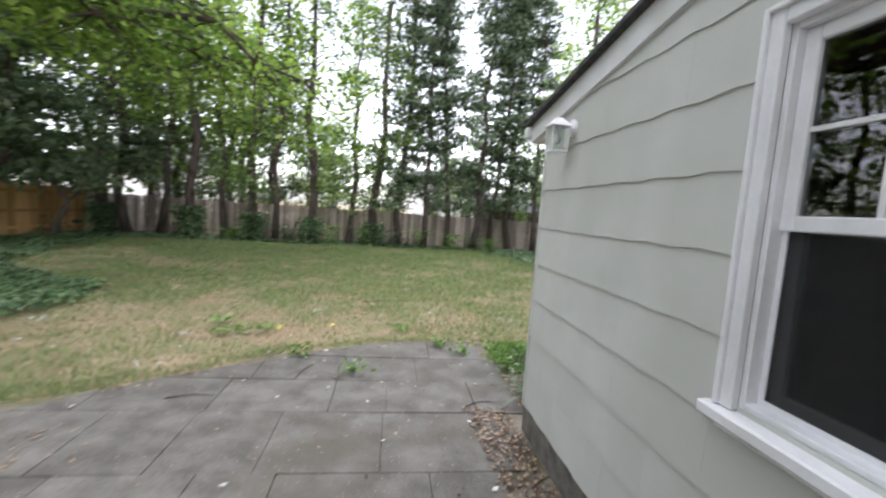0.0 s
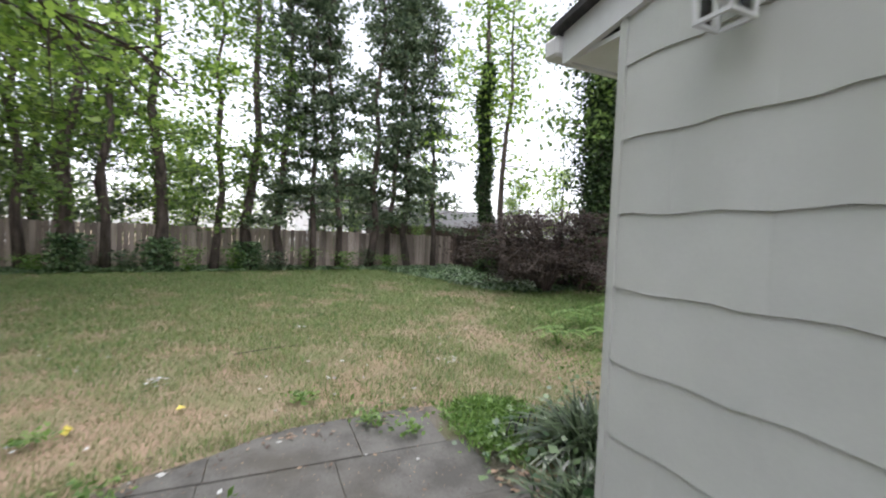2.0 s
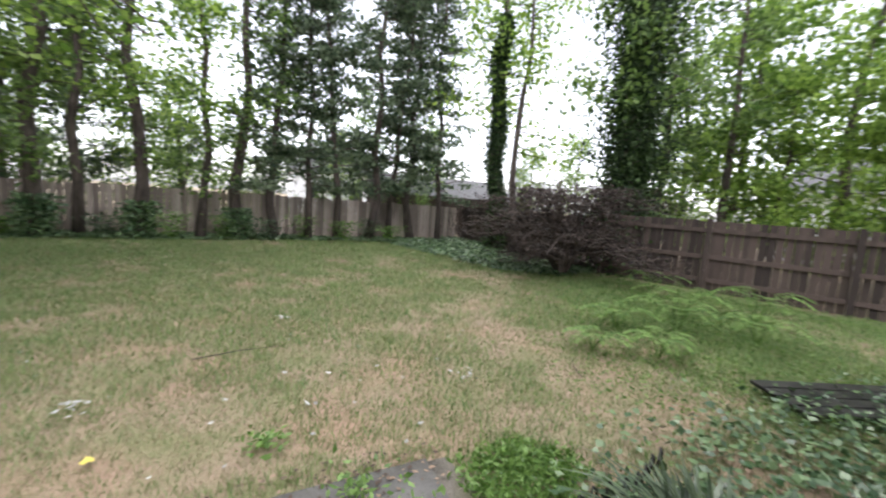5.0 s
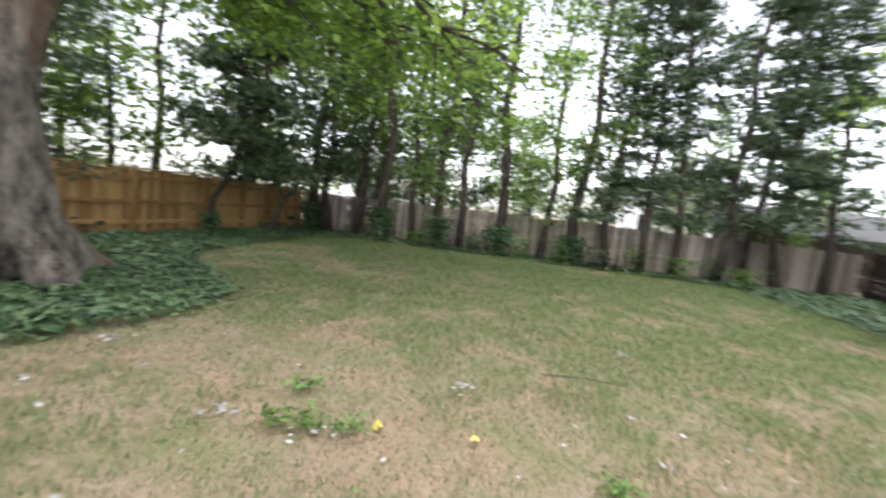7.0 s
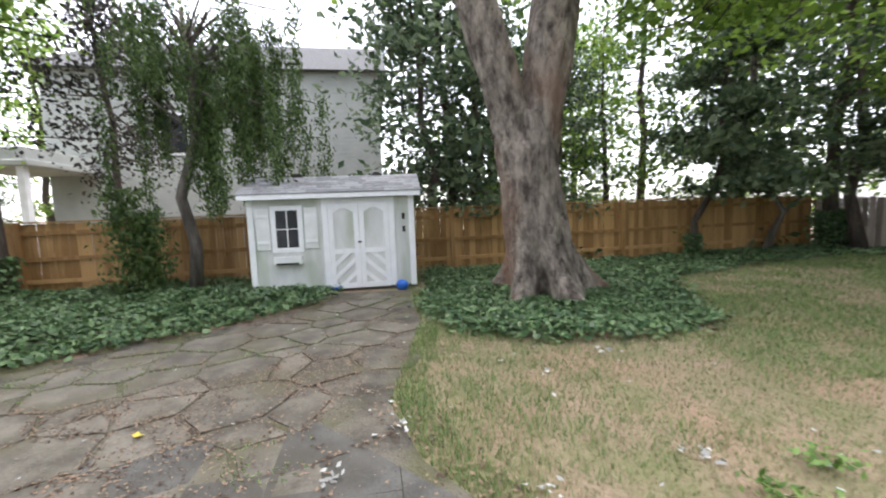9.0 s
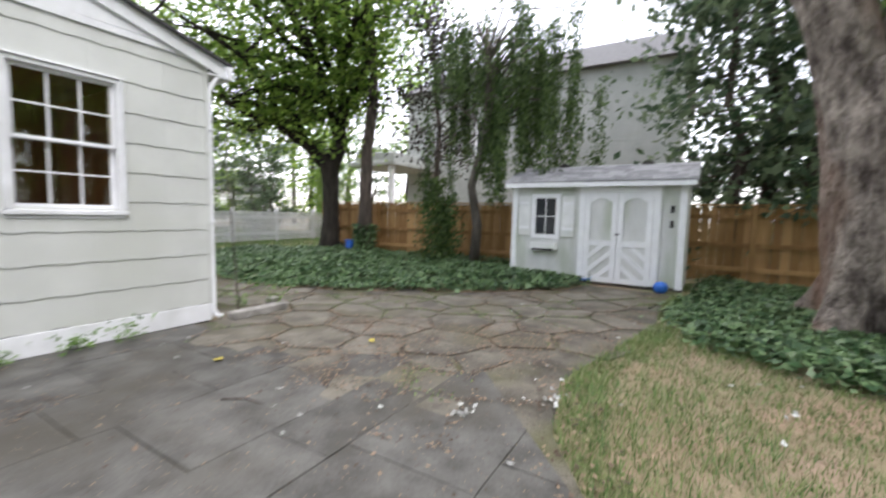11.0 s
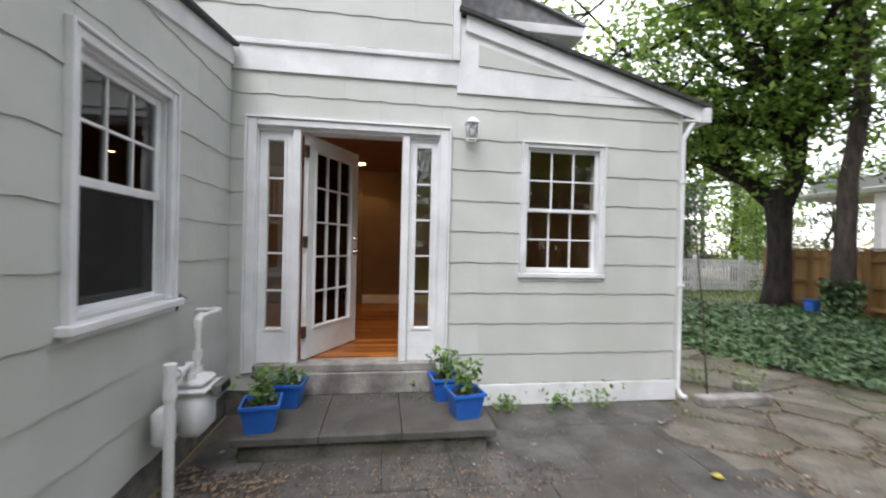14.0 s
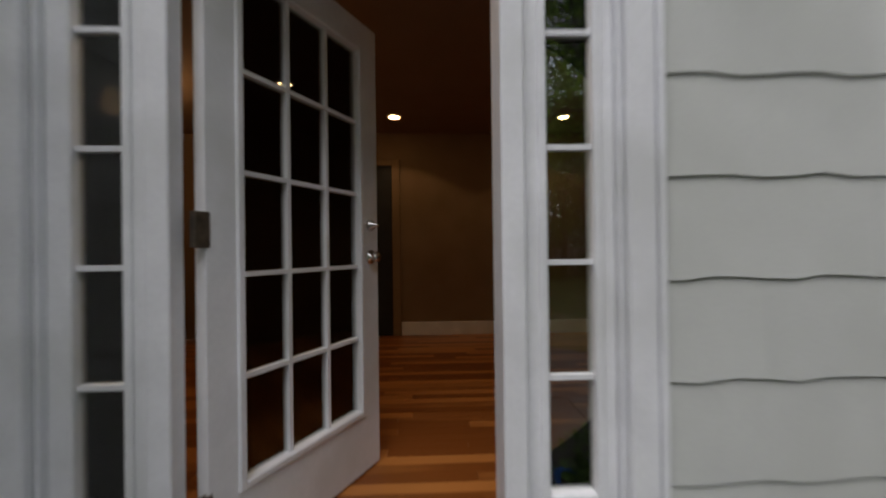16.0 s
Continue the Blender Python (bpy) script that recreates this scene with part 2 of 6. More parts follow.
def tube(bm, points, radii, sides=8, cap=True):
    """A tapered tube along points."""
    rings = []
    ref = Vector((0.3, 0.9, 0.2))
    pts = [Vector(p) for p in points]
    for i, p in enumerate(pts):
        d = (pts[min(i + 1, len(pts) - 1)] - pts[max(i - 1, 0)]).normalized()
        a = d.cross(ref)
        a = a.normalized() if a.length > 1e-3 else d.orthogonal().normalized()
        b = d.cross(a)
        rings.append([bm.verts.new(p + radii[i] * (math.cos(2 * math.pi * k / sides) * a + math.sin(2 * math.pi * k / sides) * b)) for k in range(sides)])
    for r, s in zip(rings, rings[1:]):
        for k in range(sides):
            bm.faces.new((r[k], r[(k + 1) % sides], s[(k + 1) % sides], s[k]))
    if cap:
        bm.faces.new(rings[0][::-1])
        bm.faces.new(rings[-1])
    return bm


def link(name, bm, material, smooth=False):
    me = bpy.data.meshes.new(name)
    bm.to_mesh(me)
    bm.free()
    me.materials.append(material)
    if smooth:
        me.shade_smooth()
    return new(name, me)


def part(name, bm, material, parent, label="", smooth=False):
    ob = link(name, bm, material, smooth)
    ob.parent = parent
    if label:
        ob["label"] = label
    return ob


def share(name, me, parent, m):
    """One more object on the same mesh."""
    ob = new(name, me)
    ob.parent = parent
    ob.matrix_basis = m
    return ob


def thing(name, label, category, m=None, group="", kind=""):
    ob = tagged(new(name), label, category, group, kind)
    if m is not None:
        ob.matrix_basis = m
    return ob


def mesh_np(name, verts, faces, material):
    """A mesh of equal-sided faces from arrays."""
    me = bpy.data.meshes.new(name)
    k = faces.shape[1]
    me.vertices.add(len(verts))
    me.vertices.foreach_set("co", verts.astype(np.float32).ravel())
    me.loops.add(faces.size)
    me.loops.foreach_set("vertex_index", faces.astype(np.int32).ravel())
    me.polygons.add(len(faces))
    me.polygons.foreach_set("loop_start", np.arange(0, faces.size, k, dtype=np.int32))
    me.update(calc_edges=True)
    me.materials.append(material)
    return me


def leaves(rng, centres, size, aspect=0.55, flat=0.0, droop=0.0):
    """Diamond leaves of two bent triangles at the centres: verts and faces. flat: 0 any turn, 1 lying level."""
    n = len(centres)
    d = rng.normal(size=(n, 3))
    d[:, 2] *= 1 - flat
    d[:, 2] -= droop
    d /= np.linalg.norm(d, axis=1)[:, None] + 1e-9
    up = np.array([0, 0, 1.0]) * (0.2 + flat * 2) + rng.normal(size=(n, 3)) * (1 - flat * 0.8)
    s = np.cross(d, up)
    s /= np.linalg.norm(s, axis=1)[:, None] + 1e-9
    L = size * rng.uniform(0.6, 1.3, (n, 1))
    w = L * aspect * 0.5
    nn = np.cross(s, d)
    v = np.stack([centres - d * L * 0.5, centres + s * w - nn * w * 0.25, centres + d * L * 0.5, centres - s * w - nn * w * 0.25], 1).reshape(-1, 3)
    return v, np.arange(4 * n).reshape(-1, 4)


def patches(x, y, cell, seed):
    """Smooth random patches over the ground, 0 to 1: value noise of two octaves."""
    out = 0.0
    for octave, (c, w) in enumerate(((cell, 0.62), (cell * 0.37, 0.38))):
        g = np.random.default_rng(seed + octave).uniform(0, 1, (128, 128))
        u, v = np.asarray(x) / c + 57.3, np.asarray(y) / c + 61.7
        i, j = np.floor(u).astype(int), np.floor(v).astype(int)
        a, b = u - i, v - j
        a, b = a * a * (3 - 2 * a), b * b * (3 - 2 * b)
        i, j, i1, j1 = i % 128, j % 128, (i + 1) % 128, (j + 1) % 128
        out = out + w * ((g[i, j] * (1 - a) + g[i1, j] * a) * (1 - b) + (g[i, j1] * (1 - a) + g[i1, j1] * a) * b)
    return out


def inside(poly, x, y):
    """Which of the points lie inside the polygon."""
    x, y = np.asarray(x, float), np.asarray(y, float)
    c = np.zeros(x.shape, bool)
    for (x0, y0), (x1, y1) in zip(poly, poly[1:] + poly[:1]):
        hit = (y0 > y) != (y1 > y)
        c ^= hit & (x < (x1 - x0) * (y - y0) / ((y1 - y0) or 1e-9) + x0)
    return c


# ---- house ----
WALLB = Matrix(((-1, 0, 0, 0), (0, 1, 0, 0), (0, 0, 1, 0), (0, 0, 0, 1)))   # u runs to -x, outward is +y
WALLA = Matrix(((0, -1, 0, 0), (1, 0, 0, 0), (0, 0, 1, 0), (0, 0, 0, 1)))   # u runs to +y, outward is -x


def wall_mesh(m, us, zs, holes, top, thick):
    """A wall of blocks between the cuts us and zs, with holes left open and a sloping top."""
    bm = bmesh.new()
    for u0, u1 in zip(us, us[1:]):
        for z0, z1 in zip(zs, zs[1:]):
            uc, zc = (u0 + u1) / 2, (z0 + z1) / 2
            if any(a < uc < b and c < zc < d for a, b, c, d in holes):
                continue
            t0, t1 = min(z1, top(u0)), min(z1, top(u1))
            if max(t0, t1) <= z0 + 1e-3:
                continue
            v = box(bm, u0, u1, -thick, 0, z0, z1)
            for w in v[4:]:
                w.co.z = max(z0 + 1e-3, min(z1, top(w.co.x)))
            for w in v:
                w.co = m @ w.co
    bmesh.ops.recalc_face_normals(bm, faces=bm.faces)
    return bm


def shingle(m, u0, u1, z0, z1, top, wavy=True):
    """One siding shingle: wavy lower edge standing proud, top tucked back."""
    bm = bmesh.new()
    n = max(2, int((u1 - u0) / 0.075))
    rows = []
    for i in range(n + 1):
        u = u0 + (u1 - u0) * i / n
        w = (0.0055 * math.sin(u * 20.6 + z0 * 3) + 0.0025 * math.sin(u * 41 + 1)) if wavy else 0
        zt = max(z0 + 0.004, min(z1 + 0.004, top(u)))
        rows.append([bm.verts.new(m @ Vector(c)) for c in ((u, 0.002, z0 + w), (u, 0.0125, z0 + w), (u, 0.004, zt))])
    for a, b in zip(rows, rows[1:]):
        bm.faces.new((a[0], b[0], b[1], a[1]))
        bm.faces.new((a[1], b[1], b[2], a[2]))
    bm.faces.new(rows[0])
    bm.faces.new(rows[-1][::-1])
    bmesh.ops.recalc_face_normals(bm, faces=bm.faces)
    return bm


def siding(parent, m, u0, u1, starts, step, holes, top, width=0.61):
    """Courses of shingles between u0 and u1 with running joints, leaving the holes free."""
    for k, z0 in enumerate(starts):
        z1 = z0 + step
        cuts = {u0, u1}
        u = u0 + (0.30 if k % 2 else 0.61) * 1.0
        while u < u1 - 0.05:
            cuts.add(u)
            u += width
        for a, b, c, d in holes:
            if c < z1 and d > z0:
                cuts |= {x for x in (a, b) if u0 < x < u1}
        cuts = sorted(cuts)
        for a, b in zip(cuts, cuts[1:]):
            if b - a < 0.02 or top((a + b) / 2) < z0 + 0.02:
                continue
            spans = [(z0, z1)]
            for ha, hb, hc, hd in holes:
                if ha < (a + b) / 2 < hb and hc < z1 and hd > z0:
                    spans = [s for s in ((z0, min(z1, hc)), (max(z0, hd), z1)) if s[1] - s[0] > 0.015]
            for s0, s1 in spans:
                part("shingle", shingle(m, a + 0.0004, b - 0.0004, s0, s1, top, s0 == z0), SIDING, parent)


def rect_frame(m, u0, u1, z0, z1, w, n0, n1, bevel=0.004, bottom=True):
    """Rows of the boards of a frame, outer size given."""
    rows = [(u0, u0 + w, n0, n1, z0, z1), (u1 - w, u1, n0, n1, z0, z1), (u0 + w, u1 - w, n0, n1, z1 - w, z1)]
    if bottom:
        rows.append((u0 + w, u1 - w, n0, n1, z0, z0 + w))
    return boxes(*rows, bevel=bevel, m=m)


def sash(win, m, u0, u1, z0, z1, n, cols, rows, rail=0.045, depth=0.035, pane_mat=None, name="sash"):
    """A sash under the window: frame, muntins and panes."""
    s = part(name, rect_frame(m, u0, u1, z0, z1, rail, n - depth / 2, n + depth / 2), TRIM, win, "white painted sash frame")
    a, b, c, d = u0 + rail, u1 - rail, z0 + rail, z1 - rail
    for i in range(1, cols):
        u = a + (b - a) * i / cols
        part("muntin", boxes((u - 0.007, u + 0.007, n - 0.012, n + 0.012, c, d), m=m), TRIM, s)
    for j in range(1, rows):
        z = c + (d - c) * j / rows
        part("muntin", boxes((a, b, n - 0.0105, n + 0.0105, z - 0.007, z + 0.007), m=m), TRIM, s)
    for i in range(cols):
        for j in range(rows):
            p = part("pane", boxes((a + (b - a) * i / cols, a + (b - a) * (i + 1) / cols, n - 0.002, n + 0.002, c + (d - c) * j / rows, c + (d - c) * (j + 1) / rows), m=m), pane_mat or GLASS, s)
            p.visible_shadow = False
    return s


# the long wall with the meter, its window and lamp
RAKE_A = lambda u: 2.40 + 0.165 * (3.88 - u)
HOLE_A = (0.985, 1.735, 1.10, 2.265)
wall_west = tagged(link("wall_west", wall_mesh(WALLA, [0, 0.985, 1.735, 3.585], [0.0, 1.10, 2.265, 3.2], [HOLE_A], lambda u: RAKE_A(u) - 0.02, 0.18), FOUND),
                   "grey-green wavy-edged shingle wall on a concrete foundation", "wall", kind="structure")
ZA = [0.21 + 0.2735 * k for k in range(11)]
siding(wall_west, WALLA, 0.0, 3.585, ZA, 0.2735, [HOLE_A], lambda u: RAKE_A(u) - 0.13)
part("corner_bead", boxes((3.560, 3.594, -0.02, 0.016, 0.2, 2.42), m=WALLA), SIDING, wall_west)


def sloped_board(m, u0, u1, low, high, n0, n1):
    """A board between two sloping lines."""
    bm = bmesh.new()
    v = box(bm, u0, u1, n0, n1, 0, 1)
    for i, w in enumerate(v):
        w.co.z = (low if i < 4 else high)(w.co.x)
        w.co = m @ w.co
    bmesh.ops.recalc_face_normals(bm, faces=bm.faces)
    return bm


part("rake_board", sloped_board(WALLA, 0.02, 3.90, lambda u: RAKE_A(u) - 0.15, lambda u: RAKE_A(u) - 0.01, 0.0, 0.028), TRIM, wall_west, "white rake board under the roof edge")
roof_a = thing("roof_1", "low-pitched dark shingle roof with white fascia", "roof", kind="structure")
part("roof_deck", sloped_board(WALLA, 0.06, 3.94, lambda u: RAKE_A(u) - 0.008, lambda u: RAKE_A(u) + 0.022, -6.0, 0.075), ROOFM, roof_a)
part("soffit", boxes((-6.0, 0.0, 3.587, 3.879, RAKE_A(3.9) - 0.14, RAKE_A(3.9) - 0.12), m=Matrix.Diagonal((-1, 1, 1, 1))), TRIM, roof_a)
part("fascia", boxes((-0.03, 6.0, 3.88, 3.905, RAKE_A(3.9) - 0.15, RAKE_A(3.9) - 0.012), bevel=0.003), TRIM, roof_a)
gut = boxes((-0.06, 6.0, 3.907, 4.0, RAKE_A(3.9) - 0.11, RAKE_A(3.9) - 0.02), bevel=0.012)
part("gutter", gut, TRIM, roof_a, "white metal gutter")
tagged(link("wall_east_wing", boxes((0.02, 7.0, 3.40, 3.583, 0.0, 2.30)), SIDING), "plain grey-green end wall of the wing", "wall", kind="structure")


def double_hung(name, m, hole, label, cols, up_rows, low_cols, low_rows, screen, cas=0.09, sill_n=0.07, rail=0.045, jamb=0.022, deep=0.045, horn=0.03):
    """A double-hung window: casing boards, sill, jamb, two sashes."""
    u0, u1, z0, z1 = hole
    w = thing(name, label, "window", kind="structure")
    part("casing_board", boxes((u0 - cas, u0 + 0.006, 0.0, 0.032, z0 - 0.01, z1 + cas), bevel=0.005, m=m), TRIM, w)
    part("casing_board", boxes((u1 - 0.006, u1 + cas, 0.0, 0.032, z0 - 0.01, z1 + cas), bevel=0.005, m=m), TRIM, w)
    part("head_board", boxes((u0 + 0.006, u1 - 0.006, 0.0, 0.030, z1 - 0.006, z1 + cas), bevel=0.005, m=m), TRIM, w)
    part("back_band", boxes((u0 - cas - 0.018, u0 - cas, 0.0, 0.045, z0 - 0.01, z1 + cas + 0.018), (u1 + cas, u1 + cas + 0.018, 0.0, 0.045, z0 - 0.01, z1 + cas + 0.018), (u0 - cas, u1 + cas, 0.0, 0.045, z1 + cas, z1 + cas + 0.018), bevel=0.004, m=m), TRIM, w)
    part("window_sill", boxes((u0 - cas - horn, u1 + cas + horn, 0.0, sill_n, z0 - 0.055, z0 - 0.012), (u0 - cas - 0.01, u1 + cas + 0.01, 0.0, sill_n * 0.5, z0 - 0.085, z0 - 0.056), bevel=0.006, m=m), TRIM, w, "white painted wooden sill with worn edges")
    part("jamb", rect_frame(m, u0, u1, z0, z1, jamb, -0.15, -0.001, bevel=0.002), TRIM, w)
    zm = (z0 + z1) / 2
    a, b = u0 + jamb, u1 - jamb
    sash(w, m, a, b, zm - 0.02, z1 - jamb, -deep, cols, up_rows, rail=rail, name="upper_sash")
    sash(w, m, a, b, z0 + jamb, zm + 0.02, -deep - 0.045, low_cols, low_rows, rail=rail, name="lower_sash")
    if screen:
        s = part("insect_screen", boxes((a + 0.02, b - 0.02, -0.052, -0.050, z0 + 0.04, zm - 0.02), m=m), SCREEN, w, "dark mesh insect screen over the lower sash")
        part("screen_frame", rect_frame(m, a, b, z0 + 0.022, zm, 0.018, -0.060, -0.046, bevel=0), TRIM, w)
    return w


double_hung("window_1", WALLA, HOLE_A, "white double-hung window with a screened lower sash", 3, 2, 1, 1, True, cas=0.04, horn=0.05)
room = thing("room_1", "dark unlit room behind the screened window", "room", kind="structure")
part("back_wall", boxes((2.2, 2.25, 0.1, 3.3, 0.4, 2.38)), ROOMWALL, room)
part("side_wall", boxes((0.185, 2.2, 3.3, 3.35, 0.4, 2.38), (0.185, 2.2, 0.1, 0.15, 0.4, 2.38)), ROOMWALL, room)
part("room_ceiling", boxes((0.185, 2.25, 0.1, 3.35, 2.385, 2.41)), ROOMCEIL, room)
part("room_floor", boxes((0.185, 2.25, 0.1, 3.35, 0.36, 0.395)), OAK, room)
for u in (1.06, 1.62):
    bm = bmesh.new()
    for i in range(11):
        bm.verts.new((0.30 + 0.02 * math.sin(i * 1.9), u - 0.09 + 0.018 * i, 0))
    base = list(bm.verts)
    low = [bm.verts.new((v.co.x, v.co.y, 0.95)) for v in base]
    for v in base:
        v.co.z = 2.3
    for i in range(10):
        bm.faces.new((base[i], base[i + 1], low[i + 1], low[i]))
    bmesh.ops.solidify(bm, geom=list(bm.faces), thickness=0.004)
    tagged(link("curtain", bm, CURTAIN, True), "pale hanging curtain drawn to the side of a window", "curtain", "curtains of the screened window")

# the wall with the french door
RAKE_B = lambda u: 3.46 - 0.28 * (u - 2.07)
TOP_B = lambda u: 3.12 if u < 1.875 else RAKE_B(u) - 0.03
DOOR = (0.20, 1.76, 0.36, 2.42)
HOLE_B = (2.545, 3.255, 1.225, 2.36)
wall_north = tagged(link("wall_north", wall_mesh(WALLB, [0.0, 0.20, 1.76, 1.87, 1.88, 2.545, 3.255, 4.085], [0.0, 0.36, 1.225, 2.36, 2.42, 3.6], [DOOR, HOLE_B], TOP_B, 0.16), FOUND),
                    "grey-green wavy-edged shingle wall with white trim", "wall", kind="structure")
ZB = [0.205 + 0.2745 * k for k in range(10)]
siding(wall_north, WALLB, 0.0, 4.085, ZB, 0.2745, [DOOR, HOLE_B], lambda u: 2.875)
part("frieze_board", boxes((0.0, 1.885, 0.0, 0.024, 2.865, 3.07), m=WALLB), TRIM, wall_north, "wide white frieze board")
bm = wall_mesh(WALLB @ Matrix.Translation((0, 0.024, 0)), [1.886, 2.06, 2.95, 4.10], [2.80, 2.865, 3.6], [], lambda u: RAKE_B(u) - 0.04, 0.023)
part("gable_board", bm, TRIM, wall_north, "white painted gable panel")
bm = bmesh.new()
tri = [(2.07, 3.05), (2.95, 3.0), (2.07, 3.24)]
vs = [[bm.verts.new(WALLB @ Vector((u, n, z))) for u, z in tri] for n in (0.024, 0.034)]
bm.faces.new(vs[1])
for i in range(3):
    bm.faces.new((vs[0][i], vs[0][(i + 1) % 3], vs[1][(i + 1) % 3], vs[1][i]))
bmesh.ops.recalc_face_normals(bm, faces=bm.faces)
part("gable_inset", bm, SIDING, wall_north)
part("base_board", boxes((2.06, 4.09, 0.0, 0.020, 0.012, 0.2), bevel=0.003, m=WALLB), TRIM, wall_north, "white base board with chipped paint")
part("corner_bead", boxes((4.062, 4.096, -0.03, 0.017, 0.19, 2.87), m=WALLB), SIDING, wall_north)
part("rake_board", sloped_board(WALLB, 1.95, 4.28, lambda u: RAKE_B(u) - 0.15, lambda u: RAKE_B(u) - 0.012, 0.025, 0.05), TRIM, wall_north)
tagged(link("wall_side", boxes((-4.08, -3.93, -6.5, -0.162, 0.0, 2.75)), SIDING), "grey-green side wall of the low wing", "wall", kind="structure")
roof_b = thing("roof_2", "dark shingle lean-to roof with white eave", "roof", kind="structure")
part("roof_deck", sloped_board(WALLB, 1.885, 4.34, lambda u: RAKE_B(u) - 0.01, lambda u: RAKE_B(u) + 0.025, -6.5, 0.09), ROOFM, roof_b)
part("eave_board", boxes((4.27, 4.34, -6.5, 0.09, RAKE_B(4.3) - 0.16, RAKE_B(4.3) - 0.02), (4.09, 4.27, -6.5, 0.05, RAKE_B(4.3) - 0.15, RAKE_B(4.3) - 0.13), bevel=0.003, m=WALLB), TRIM, roof_b)
down = thing("downspout", "white corrugated downspout at the house corner", "downspout")
bm = bmesh.new()
tube(bm, [(-4.22, 0.02, 2.72), (-4.16, 0.02, 2.62), (-4.118, 0.0, 2.52), (-4.118, 0.0, 1.2), (-4.118, 0.0, 0.12), (-4.13, 0.03, 0.06), (-4.16, 0.08, 0.045)], [0.026] * 7, 8)
part("pipe", bm, TRIM, down, smooth=True)
for z in (2.1, 1.1):
    part("strap", boxes((-4.15, -4.086, -0.03, 0.03, z, z + 0.03)), TRIM, down)
upper = tagged(link("wall_upper", boxes((-1.87, 6.0, -0.16, 0.0, 3.125, 6.4)), FOUND), "upper storey wall of grey-green shingles", "wall", kind="structure")
siding(upper, WALLB @ Matrix.Translation((0, 0.02, 0)), -0.02, 1.83, [3.12 + 0.2705 * k for k in range(7)], 0.2705, [], lambda u: 9.0)
siding(upper, WALLB @ Matrix.Translation((0, 0.02, 0)), -2.5, -0.02, [3.12 + 0.2705 * k for k in range(4)], 0.2705, [], lambda u: 9.0, 0.9)
part("corner_board", boxes((1.832, 1.90, 0.0, 0.045, 3.075, 6.4), bevel=0.004, m=WALLB), TRIM, upper)
part("bottom_board", boxes((0.0, 1.83, 0.0, 0.045, 3.072, 3.115), bevel=0.004, m=WALLB), TRIM, upper)
tagged(link("roof_3", boxes((-2.2, 6.3, -6, 0.3, 6.41, 6.6)), ROOFM), "dark main roof", "roof", kind="structure")
back = thing("wall_back_storey", "grey-green set-back upper storey under a light grey roof", "wall", kind="structure")
part("storey_wall", boxes((-3.75, -1.88, -7.0, -2.1, 2.9, 4.42)), SIDING, back)
part("eave", boxes((-4.0, -1.88, -7.2, -1.85, 4.425, 4.56), bevel=0.01), TRIM, back)
part("roof_slope", sloped_board(WALLB, 1.88, 4.02, lambda u: 4.563 + 0.35 * (4.02 - u), lambda u: 4.60 + 0.35 * (4.02 - u), -7.2, -1.83), SHEDROOF, back, "light grey weathered shingle slope")
part("roof_hip", sloped_board(WALLB, 1.885, 4.0, lambda u: 4.561, lambda u: 4.5625 + 0.35 * (4.02 - u), -1.98, -1.88), SHEDROOF, back)
chim = thing("chimney", "brick chimney above the back roof", "chimney")
part("stack", boxes((-3.25, -2.85, -4.4, -3.9, 4.6, 6.4), bevel=0.02), FOUND, chim)
part("cap", boxes((-3.3, -2.8, -4.45, -3.85, 6.4, 6.48), bevel=0.02), CONC, chim)

double_hung("window_2", WALLB, HOLE_B, "white double-hung window with small panes", 3, 2, 3, 2, False, cas=0.034, sill_n=0.04, rail=0.028, jamb=0.008, deep=0.02)

# french door unit
fd = thing("door_1", "white french door standing open between narrow sidelights", "door", kind="structure")
part("casing_board", boxes((0.142, 0.215, 0.0, 0.035, 0.352, 2.468), bevel=0.006, m=WALLB), TRIM, fd)
part("casing_board", boxes((1.745, 1.822, 0.0, 0.035, 0.352, 2.468), bevel=0.006, m=WALLB), TRIM, fd)
part("head_board", boxes((0.215, 1.745, 0.0, 0.033, 2.41, 2.468), bevel=0.006, m=WALLB), TRIM, fd)
part("head_cap", boxes((0.122, 1.842, 0.0, 0.048, 2.469, 2.487), bevel=0.004, m=WALLB), TRIM, fd)
part("back_band", boxes((0.122, 0.141, 0.0, 0.048, 0.352, 2.468), (1.823, 1.842, 0.0, 0.048, 0.352, 2.468), bevel=0.004, m=WALLB), TRIM, fd)
part("door_jamb", boxes((0.20, 0.225, -0.16, -0.001, 0.36, 2.42), (1.735, 1.76, -0.16, -0.001, 0.36, 2.42), (0.225, 1.735, -0.16, -0.001, 2.385, 2.42), m=WALLB), TRIM, fd)
part("mullion", boxes((0.500, 0.562, -0.055, 0.012, 0.42, 2.40), bevel=0.004, m=WALLB), TRIM, fd)
part("mullion", boxes((1.417, 1.480, -0.14, 0.012, 0.42, 2.40), bevel=0.004, m=WALLB), TRIM, fd)
part("threshold", boxes((0.216, 1.744, -0.16, 0.045, 0.352, 0.418), bevel=0.006, m=WALLB), CONC, fd, "grey worn threshold")


